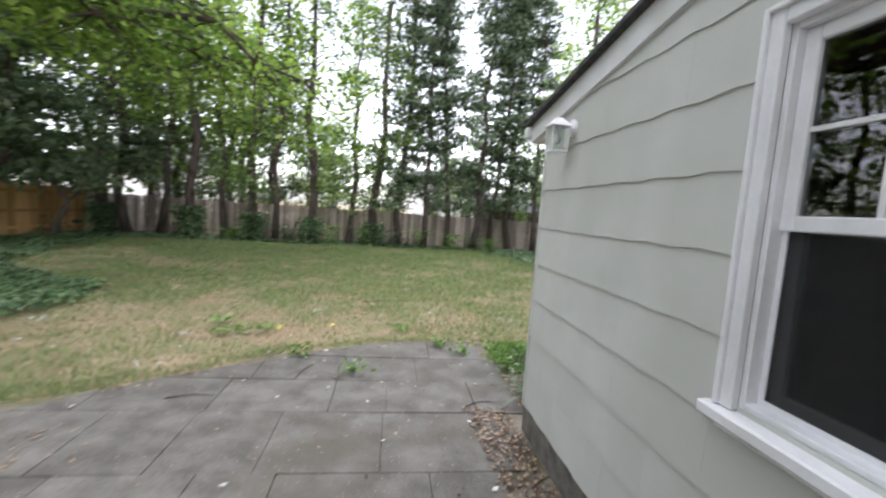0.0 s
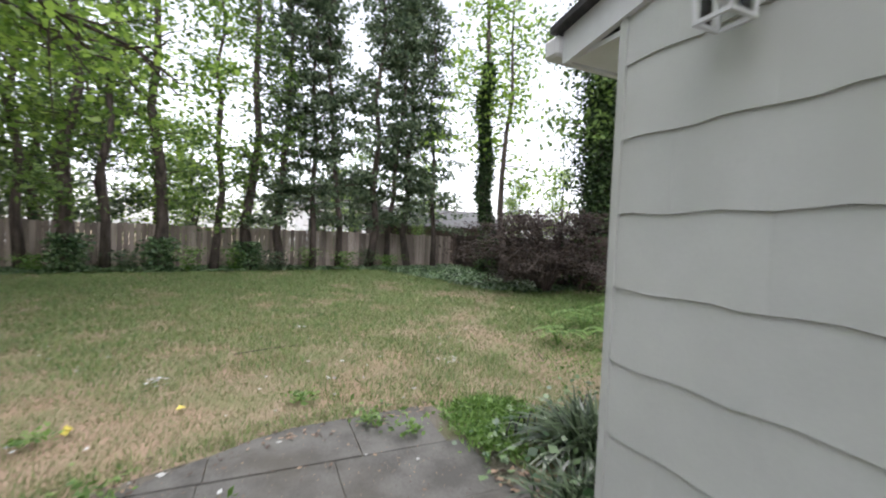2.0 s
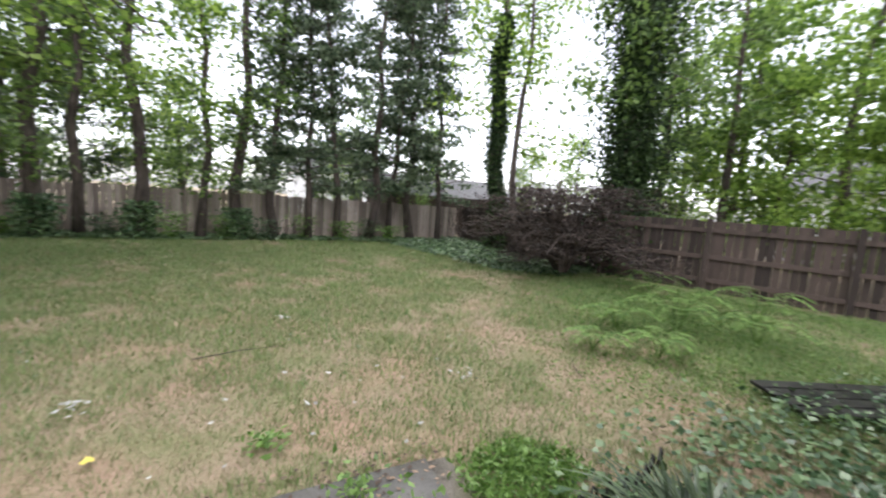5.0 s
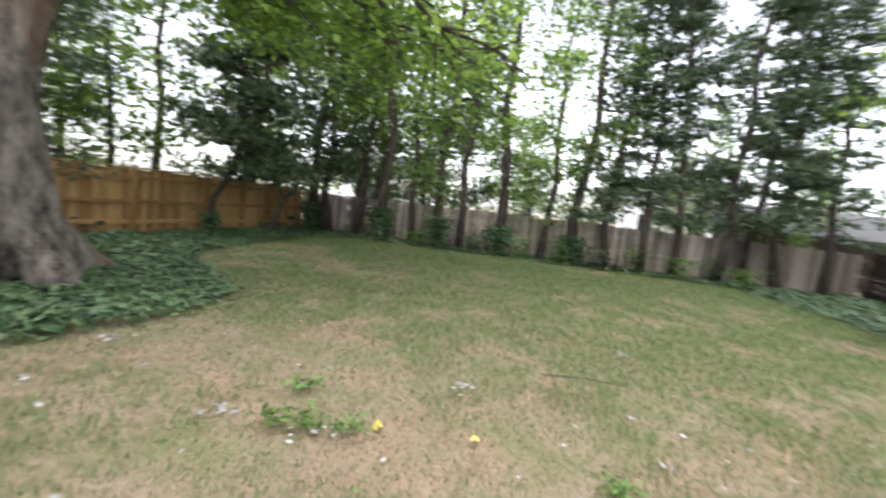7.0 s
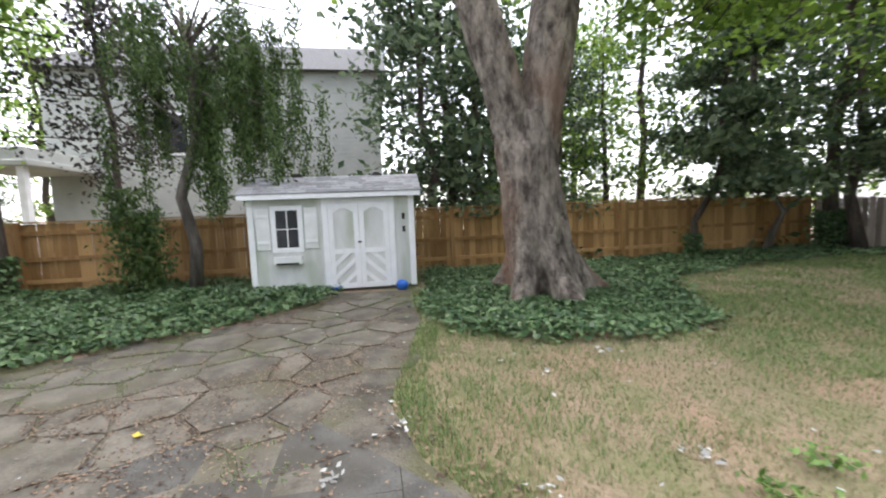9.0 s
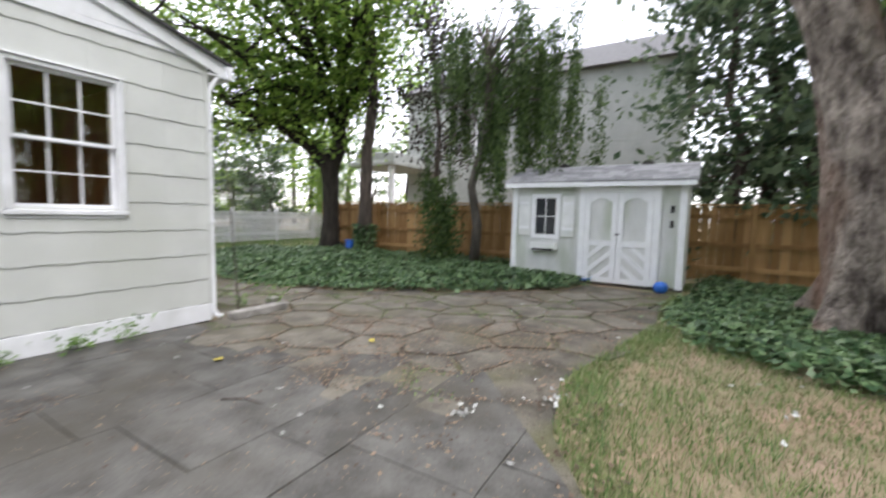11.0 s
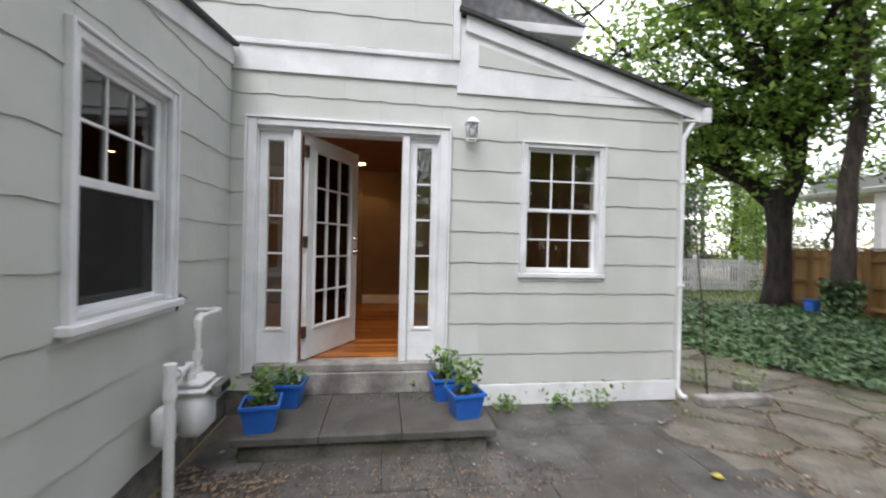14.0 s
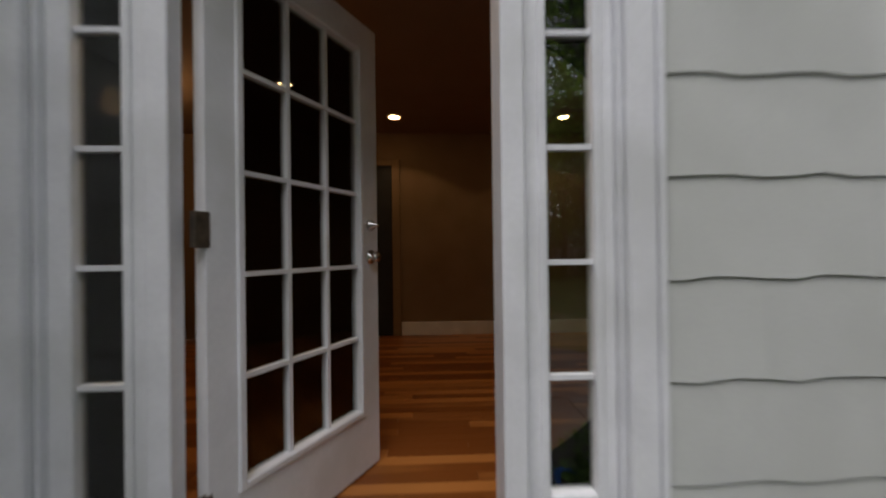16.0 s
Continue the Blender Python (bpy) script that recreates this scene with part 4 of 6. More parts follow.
            for co, no in (((a, 0, 0), (-1, 0, 0)), ((b, 0, 0), (1, 0, 0)), ((0, 0, 0.15), (0, 0, -1)), ((0, 0, 0.74), (0, 0, 1))):
                bmesh.ops.bisect_plane(bm, geom=list(bm.verts) + list(bm.edges) + list(bm.faces), plane_co=co, plane_no=no, clear_outer=True)
            part("diagonal_board", bm, SHEDTRIM, d)
    for x in (0.84, 2.45):
        bm = bmesh.new()
        tube(bm, [(x, 0.68, RI + 0.10), (x, 0.82, RI + 0.10)], [0.13, 0.13], 16)
        part("roof_vent", bm, DARKMETAL, s, "dark round vent behind the ridge")
    part("latch", boxes((2.17, 2.24, -0.04, -0.021, 0.95, 0.98), bevel=0.003), DARKMETAL, s)
    for z in (1.38, 1.12):
        part("hook_plate", boxes((2.93, 2.99, -0.012, 0.0195, z, z + 0.12), bevel=0.004), DARKMETAL, s)
    part("skid", boxes((0, W, 0.05, D - 0.05, -0.0, 0.058)), FOUND, s)
    # window and doors stand a little along from the middle
    for c in s.children:
        if c.name.split(".")[0] in ("window", "flower_box", "box_gap_shade", "shutter"):
            c.location.x -= 0.05
        if c.name.split(".")[0] in ("door_casing", "door", "latch"):
            c.location.x -= 0.12
    return s


SHEDPANE = mat("dark_shed_pane", (0.02, 0.022, 0.026), (0.04, 0.042, 0.05), 3, 0.08, bump=0, spec=0.6)
build_shed()
bm = bmesh.new()
bmesh.ops.create_uvsphere(bm, u_segments=18, v_segments=10, radius=0.12)
for v in bm.verts:
    v.co = Vector((v.co.x, v.co.y, max(v.co.z, -0.1) * (0.8 if v.co.z > 0.06 else 1.0)))
b = tagged(link("bucket", bm, BLUE, True), "small blue plastic tub lying by the shed door", "bucket")
b.matrix_basis = pose(-9.42, 4.22, 0.1)
bm = bmesh.new()
tube(bm, [(-9.55 + 0.02 * math.sin(i), 2.6 + 0.09 * i, 0.10 + 0.02 * math.sin(i * 1.3)) for i in range(6)], [0.03] * 6, 8)
tagged(link("hose_piece", bm, BLUE, True), "short length of blue hose in the ivy", "hose")


# ---- wall things ----
def lantern(m, label):
    """A square outdoor wall lantern with a sloping cap and a round wall plate."""
    l = thing("wall_lantern", label, "wall lamp", m, "wall lanterns")
    bm = bmesh.new()
    tube(bm, [(0, 0.0, 0), (0, 0.02, 0), (0, 0.028, 0)], [0.06, 0.058, 0.045], 16)
    part("wall_plate", bm, TRIM, l, smooth=False)
    bm = bmesh.new()
    tube(bm, [(0, 0.02, 0.01), (0, 0.06, 0.03), (0, 0.10, 0.02)], [0.014, 0.014, 0.014], 8)
    part("arm", bm, TRIM, l)
    s = 0.062
    bm = bmesh.new()
    v = [bm.verts.new((x, 0.115 + y, 0.0)) for x, y in ((-s - 0.012, -s - 0.012), (s + 0.012, -s - 0.012), (s + 0.012, s + 0.012), (-s - 0.012, s + 0.012))]
    u = [bm.verts.new((x * 0.3, 0.115 + y * 0.3, 0.06)) for x, y in ((-s, -s), (s, -s), (s, s), (-s, s))]
    bm.faces.new(u)
    bm.faces.new(v[::-1])
    for i in range(4):
        bm.faces.new((v[i], v[(i + 1) % 4], u[(i + 1) % 4], u[i]))
    part("cap", bm, TRIM, l)
    for x in (-s, s):
        for y in (-s, s):
            k = 0.85
            bm = bmesh.new()
            tube(bm, [(x, 0.115 + y, -0.002), (x * k, 0.115 + y * k, -0.17)], [0.006, 0.006], 6)
            part("corner_bar", bm, TRIM, l)
    k = 0.85 * s
    part("bottom_frame", boxes((-k - 0.006, k + 0.006, 0.115 - k - 0.006, 0.115 - k + 0.006, -0.176, -0.164), (-k - 0.006, k + 0.006, 0.115 + k - 0.006, 0.115 + k + 0.006, -0.176, -0.164), (-k - 0.006, -k + 0.006, 0.115 - k + 0.006, 0.115 + k - 0.006, -0.176, -0.164), (k - 0.006, k + 0.006, 0.115 - k + 0.006, 0.115 + k - 0.006, -0.176, -0.164)), TRIM, l)
    bm = bmesh.new()
    tube(bm, [(0, 0.115, -0.002), (0, 0.115, -0.05), (0, 0.115, -0.055), (0, 0.115, -0.10), (0, 0.115, -0.12)], [0.016, 0.016, 0.022, 0.026, 0.010], 10)
    part("bulb", bm, TRIM, l, "unlit bulb", True)
    for x in (-0.057, 0.057):
        p = part("pane", boxes((x - 0.001, x + 0.001, 0.09, 0.14, -0.16, -0.005)), GLASS, l)
        p.visible_shadow = False
    return l


lantern(pose(-0.012, 3.14, 2.225, 0, 0, 90) @ Matrix.Diagonal((0.9, 0.9, 0.9, 1)), "white square lantern, unlit, high on the shingle wall")
lantern(pose(-2.01, 0.012, 2.515) @ Matrix.Diagonal((0.78, 0.78, 0.85, 1)), "small white lantern, unlit, beside the french door")

gm = thing("gas_meter", "white-painted gas meter and pipes on the wall", "gas meter")
bm = boxes((-0.27, -0.10, 0.88, 1.10, 0.30, 0.56), bevel=0.04)
part("meter_body", bm, METER, gm, "rounded cast meter body", True)
part("meter_flange", boxes((-0.285, -0.085, 0.865, 1.115, 0.561, 0.585), bevel=0.008), METER, gm)
part("meter_top", boxes((-0.265, -0.105, 0.89, 1.09, 0.586, 0.635), bevel=0.02), METER, gm)
ix = part("index_box", boxes((-0.335, -0.286, 0.86, 1.04, 0.52, 0.60), bevel=0.012), METALGREY, gm, "grey dial housing")
part("index_glass", boxes((-0.339, -0.3355, 0.89, 1.01, 0.54, 0.585)), DARKMETAL, ix)
part("regulator", boxes((-0.15, -0.04, 1.12, 1.22, 0.30, 0.52), bevel=0.03), METER, gm, smooth=True)
for nm, pts, r in (("riser_pipe", [(-0.17, 1.27, -0.02), (-0.17, 1.27, 0.62)], 0.027), ("riser_sleeve", [(-0.17, 1.27, 0.60), (-0.17, 1.27, 0.66)], 0.034), ("riser_tee", [(-0.17, 1.27, 0.66), (-0.17, 1.27, 0.74)], 0.030), ("riser_cap", [(-0.17, 1.27, 0.74), (-0.17, 1.27, 0.785)], 0.034),
                   ("cross_pipe", [(-0.17, 1.25, 0.71), (-0.17, 1.14, 0.71), (-0.17, 1.06, 0.715)], 0.017), ("union_nut", [(-0.17, 1.20, 0.71), (-0.17, 1.16, 0.71)], 0.030), ("inlet_pipe", [(-0.17, 1.05, 0.63), (-0.17, 1.05, 0.73)], 0.024), ("inlet_nut", [(-0.17, 1.05, 0.635), (-0.17, 1.05, 0.67)], 0.034),
                   ("outlet_pipe", [(-0.16, 0.92, 0.63), (-0.16, 0.92, 0.93)], 0.017), ("outlet_nut", [(-0.16, 0.92, 0.635), (-0.16, 0.92, 0.67)], 0.032), ("coupling", [(-0.16, 0.92, 0.72), (-0.16, 0.92, 0.77)], 0.027),
                   ("elbow", [(-0.16, 0.92, 0.91), (-0.16, 0.92, 0.95), (-0.16, 0.90, 0.97), (-0.16, 0.87, 0.97)], 0.024), ("top_pipe", [(-0.16, 0.88, 0.97), (-0.16, 0.60, 0.965)], 0.015), ("end_elbow", [(-0.16, 0.63, 0.965), (-0.16, 0.60, 0.965), (-0.14, 0.585, 0.965), (-0.11, 0.585, 0.965)], 0.021), ("wall_pipe", [(-0.13, 0.585, 0.965), (0.005, 0.585, 0.965)], 0.014)):
    bm = bmesh.new()
    tube(bm, pts, [r] * len(pts), 12)
    part(nm, bm, METER, gm, smooth=False)
bm = bmesh.new()
tube(bm, [(-0.005, 0.86, 1.0), (-0.03, 0.87, 1.06), (-0.015, 0.83, 1.10), (-0.04, 0.80, 1.07)], [0.005] * 4, 6)
part("ground_wire", bm, DARKMETAL, gm)


# ---- planters ----
def sprig(r, n, spread, height, size, droop=0.1):
    """Small plants: leaves on stems."""
    c = np.column_stack([r.normal(0, spread, n), r.normal(0, spread, n), r.uniform(0.03, height, n)])
    c[:, :2] *= (0.4 + c[:, 2:3] / height)
    return leaves(r, c, size, 0.5, 0.5, droop)


def planter(x, y, z, turn, seed, tall):
    r = np.random.default_rng(seed)
    p = thing("planter", "blue plastic planter with a small leafy plant", "planter", pose(x, y, z, 0, 0, turn), "blue planters by the door")
    bm = bmesh.new()
    w0, w1, h = 0.085, 0.115, 0.17
    def ring(w, zz):
        return [bm.verts.new((sx * w, sy * w, zz)) for sx, sy in ((-1, -1), (1, -1), (1, 1), (-1, 1))]
    rs = [ring(w0, 0), ring(w1, h), ring(w1 + 0.012, h), ring(w1 + 0.012, h + 0.022), ring(w1 - 0.004, h + 0.022), ring(w1 - 0.01, h - 0.02)]
    bm.faces.new(rs[0][::-1])
    for a, b_ in zip(rs, rs[1:]):
        for i in range(4):
            bm.faces.new((a[i], a[(i + 1) % 4], b_[(i + 1) % 4], b_[i]))
    part("pot", bm, BLUE, p, "square blue plastic pot")
    part("soil", boxes((-0.104, 0.104, -0.104, 0.104, h - 0.05, h - 0.012)), POT_SOIL, p)
    v, f = sprig(r, 150 if tall else 70, 0.055, 0.26 if tall else 0.14, 0.06)
    v[:, 2] += h - 0.02
    ob = tagged(new("plant", mesh_np("plant", v, f, LEAF_F)), kind="stuff")
    ob.parent = p
    bm = bmesh.new()
    for k in range(6 if tall else 3):
        a = r.uniform(0, 6.28)
        tube(bm, [(0.03 * math.cos(a), 0.03 * math.sin(a), h - 0.03), (0.06 * math.cos(a), 0.06 * math.sin(a), h + (0.2 if tall else 0.1))], [0.004, 0.002], 5)
    tagged(part("stem", bm, LEAF_F, p), kind="stuff")
    part("tag", boxes((-0.07, -0.045, -0.08, -0.077, h - 0.02, h + 0.05)), TRIM, p, "small white plant tag")


planter(-0.47, 0.68, 0.171, 8, 1, True)
planter(-0.56, 0.27, 0.171, -4, 2, False)
planter(-1.90, 0.58, 0.171, 10, 3, True)
planter(-1.80, 0.22, 0.171, 5, 4, True)


# ---- trees ----
def crown_mesh(r, centres, per, spread, size, material, droop=0.0, flat=0.2, aspect=0.55):
    """Leaves in clumps round the centres."""
    c = np.repeat(np.asarray(centres, float), per, 0)
    c = c + r.normal(size=c.shape) * np.asarray(spread)
    v, f = leaves(r, c, size, aspect, flat, droop)
    return mesh_np("crown", v, f, material)


def bent(r, a, b, n, wob):
    """Points from a to b with a wobble."""
    a, b = Vector(a), Vector(b)
    return [a.lerp(b, i / n) + (Vector(r.normal(0, wob, 3)) if 0 < i < n else Vector()) for i in range(n + 1)]


def leggy(seed, height, rad, first, branch, n_branch, leaf_m, per, size, label, droop, spread, category="tree", ivy=0.0, bark=None, name="tree", fat=0.10):
    """A tall thin tree: straight trunk, short side branches with loose clumps of leaves."""
    r = np.random.default_rng(seed)
    t = thing(name, label, category)
    bm = bmesh.new()
    tr = bent(r, (0, 0, -0.1), (r.normal(0, 0.5), r.normal(0, 0.5), height), 8, 0.10)
    tube(bm, tr, [rad * (1.25 if i == 0 else 1 - 0.85 * i / 8) for i in range(9)], 9)
    cs = []
    for k in range(n_branch):
        z = first + (height - first) * (k + r.uniform(0, 0.8)) / n_branch
        i = min(7, int(8 * z / height))
        base = tr[i].lerp(tr[i + 1], 8 * z / height - i)
        a = r.uniform(0, 6.283)
        L = branch * r.uniform(0.5, 1.25) * (1.15 - 0.75 * (z - first) / (height - first))
        tip = base + Vector((math.cos(a) * L, math.sin(a) * L, L * r.uniform(-0.25, 0.35)))
        pts = bent(r, base, tip, 3, 0.06)
        tube(bm, pts, [0.028, 0.02, 0.012, 0.005], 5, False)
        for q in (0.45, 0.75, 1.0):
            cs.append(base.lerp(tip, q) + Vector(r.normal(0, 0.12, 3)))
    part("trunk", bm, bark or BARK, t, smooth=True)
    ob = new("crown", crown_mesh(r, cs, per, spread, size, leaf_m, droop))
    ob.parent = t
    if ivy:
        n = int(ivy * (500 + 9000 * fat))
        zz = r.uniform(0, ivy, n)
        a = r.uniform(0, 6.283, n)
        k = zz / height * 8
        ax = np.interp(k, range(9), [p.x for p in tr])
        ay = np.interp(k, range(9), [p.y for p in tr])
        rr = rad * (1 - 0.1 * k) + np.abs(r.normal(0, fat, n)) * (1.3 + 0.4 * np.sin(zz * 2.1))
        v, f = leaves(r, np.column_stack([ax + rr * np.cos(a), ay + rr * np.sin(a), zz]), 0.11, 0.8, 0.2, 0.3)
        ob = new("ivy", mesh_np("ivy", v, f, LEAF_H if ivy > 6 else LEAF_D))
        ob.parent = t
        ob["label"] = "ivy climbing the trunk"
    return t


def spread_tree(seed, trunk, rad, limbs, per, size, leaf_m, label, spread, bark, sub=4, droop=0.15, name="tree", reach=1.6, flat=0.35):
    """A broad tree: trunk points, limbs from a fork to tips, twigs and clumps of leaves."""
    r = np.random.default_rng(seed)
    t = thing(name, label, "tree")
    bm = bmesh.new()
    tube(bm, trunk, rad, 14)
    cs = []
    for a, b, r0 in limbs:
        pts = bent(r, a, b, 5, 0.16)
        tube(bm, pts, [r0 * (1 - 0.85 * i / 5) for i in range(6)], 8)
        for i in range(1, 6):
            for k in range(sub):
                d = Vector(r.normal(0, 1, 3))
                d.z = abs(d.z) * 0.4 - 0.15
                tip = pts[i] + d.normalized() * r.uniform(0.5, 1.0) * reach
                tube(bm, [pts[i], pts[i].lerp(tip, 0.5) + Vector(r.normal(0, 0.08, 3)), tip], [0.03, 0.018, 0.006], 5, False)
                cs += [pts[i].lerp(tip, 0.6), tip]
    part("trunk", bm, bark, t, smooth=True)
    ob = new("crown", crown_mesh(r, cs, per, spread, size, leaf_m, droop, flat))
    ob.parent = t
    return t


NLINE = lambda x: 17.0 + (x + 11.85) * 3.2 / 18.85


# the tall row along the back fence: four built, the rest copied
rows_ = [leggy(21, 13.0, 0.15, 1.9, 1.35, 62, LEAF_C, 34, 0.20, "tall leggy evergreen with a bare dark trunk by the fence", 0.4, (0.26, 0.26, 0.09)),
         leggy(22, 12.0, 0.13, 3.2, 1.5, 26, LEAF_A, 36, 0.19, "tall thin broadleaf tree with fresh green leaves by the fence", 0.2, (0.27, 0.27, 0.2)),
         leggy(23, 14.0, 0.18, 1.9, 1.3, 34, LEAF_B, 36, 0.18, "tall dark-trunked tree with an ivy-clad base by the fence", 0.3, (0.30, 0.30, 0.2), ivy=1.1),
         leggy(24, 12.5, 0.12, 2.1, 1.05, 58, LEAF_C, 32, 0.18, "narrow tall conifer with sparse dark sprays by the fence", 0.5, (0.24, 0.24, 0.07))]
stood = set()
ROW = ((-11.1, 0.5, 2), (-10.2, 0.9, 0), (-9.4, 0.6, 1), (-8.3, 0.8, 2), (-7.3, 0.5, 1), (-6.25, 0.9, 2), (-5.5, 0.7, 1), (-4.2, 0.9, 2), (-2.72, 0.9, 1), (-1.66, 0.8, 2), (-0.64, 0.9, 0), (0.42, 0.9, 3), (1.4, 0.7, 3), (2.6, 0.7, 0), (3.5, 0.5, 3), (4.4, 0.7, 0), (5.55, 0.9, 3))
for i, (x, off, k) in enumerate(ROW):
    m = pose(x, NLINE(x) - off, 0, 0, 0, 73 * i)
    if k not in stood:
        stood.add(k)
        rows_[k].matrix_basis = m
    else:
        copy_thing(rows_[k], m).scale = (1, 1, 0.85 + 0.3 * ((i * 29) % 10) / 10)
for t in rows_:
    t["group"] = "tall trees along the back fence"

# woods behind the fences
dense = [leggy(31, 9.5, 0.17, 1.0, 2.3, 32, LEAF_A, 36, 0.23, "bright green leafy tree behind the fence", 0.2, (0.38, 0.38, 0.26)),
         leggy(32, 9.0, 0.17, 0.6, 2.2, 40, LEAF_C, 30, 0.24, "dark spreading evergreen behind the fence", 0.4, (0.46, 0.46, 0.14)),
         leggy(33, 11.5, 0.19, 1.4, 2.5, 32, LEAF_B, 32, 0.24, "mid-green leafy tree behind the fence", 0.2, (0.38, 0.38, 0.28)),
         leggy(34, 9.5, 0.15, 1.2, 2.4, 30, LEAF_A, 50, 0.27, "bright large-leaved tree beyond the board fence", 0.5, (0.36, 0.36, 0.24))]
spots = []
r = np.random.default_rng(5)
# dark evergreens crowd the far corner, the rest stays low and open
for x, y, k, sc in ((-13.6, 19.6, 1, 1.3), (-11.6, 20.2, 2, 0.9), (-10.0, 19.8, 1, 1.05), (-8.2, 20.4, 2, 0.8), (-6.6, 20.2, 1, 0.8), (-5.0, 20.8, 0, 0.6), (-14.2, 16.6, 1, 1.25), (-15.0, 13.2, 2, 0.9), (-16.6, 18.6, 0, 1.1), (-9.0, 24.5, 2, 1.0), (-4.2, 23.6, 0, 0.7)):
    spots.append((x, y, k, sc))
for i in range(8):
    spots.append((-3.6 + i * 1.5 + r.normal(0, 0.3), 21.4 + i * 0.2 + r.uniform(-0.6, 1.2), (1, 0, 2, 1, 0, 1, 2, 0)[i], r.uniform(0.34, 0.52)))
for i in range(8):
    spots.append((-22 + i * 5.6 + r.normal(0, 0.8), 30 + r.uniform(0, 4), (0, 2, 2, 0, 1, 2, 0, 1)[i], r.uniform(0.5, 0.8)))
# behind the cedar fence
for x, y, k, sc in ((-14.0, 11.3, 0, 0.7), (-13.4, 9.3, 1, 0.7), (-13.3, 7.0, 1, 1.05), (-13.2, 5.6, 1, 1.0), (-14.6, 6.2, 1, 1.25), (-15.5, 8.0, 2, 1.1), (-17.5, 12.0, 0, 1.0), (-14.8, 8.9, 0, 0.6),
                    (-19.6, -15.2, 0, 0.6), (-22.5, -17.0, 2, 0.7), (-16.2, -18.6, 0, 0.65), (-12.6, -16.6, 2, 0.55), (-25.0, -15.5, 1, 0.7),
                    (-18.0, -14.0, 0, 1.0), (-24.0, -11.5, 0, 1.1), (-9.5, -19.0, 2, 1.1), (-14.0, -22.0, 0, 1.0), (-5.0, -18.0, 2, 1.2), (-27.0, -20.0, 2, 1.2), (-20.0, -30.0, 0, 1.2), (-30.0, -30.0, 2, 1.3), (-16.0, -15.5, 1, 0.7), (-14.0, -12.3, 1, 0.5), (-17.2, -12.0, 0, 0.42), (-11.3, -12.6, 1, 0.55), (-9.2, -12.8, 1, 0.55), (-12.6, -11.4, 1, 0.4), (-14.6, -8.6, 2, 0.36)):
    spots.append((x, y, k, sc))
# bright leafy trees beyond the board fence
for x, y, k, sc in ((12.6, 12.0, 3, 0.95), (9.9, 12.2, 2, 0.62), (10.8, 11.0, 2, 0.75), (9.4, 18.2, 0, 0.42), (13.5, 8.4, 3, 0.9), (11.4, 14.5, 2, 0.6), (15.5, 10.5, 0, 1.1), (12.4, 5.6, 3, 0.85), (11.2, 17.5, 0, 0.55), (15.0, 15.5, 0, 0.8), (17.5, 8.0, 2, 1.1), (10.9, 9.8, 3, 0.6), (11.6, 7.4, 3, 0.55), (14.2, 5.0, 0, 0.9)):
    spots.append((x, y, k, sc))
used = set()
for i, (x, y, k, s) in enumerate(spots):
    m = pose(x, y, 0, 0, 0, 67 * i)
    if k not in used:
        used.add(k)
        dense[k].matrix_basis = m
        dense[k].scale = (s, s, s)
        continue
    c = copy_thing(dense[k], m)
    c.scale = (s, s, s * (0.9 + 0.2 * ((i * 37) % 10) / 10))
for t in dense:
    t["group"] = "trees behind the fences"


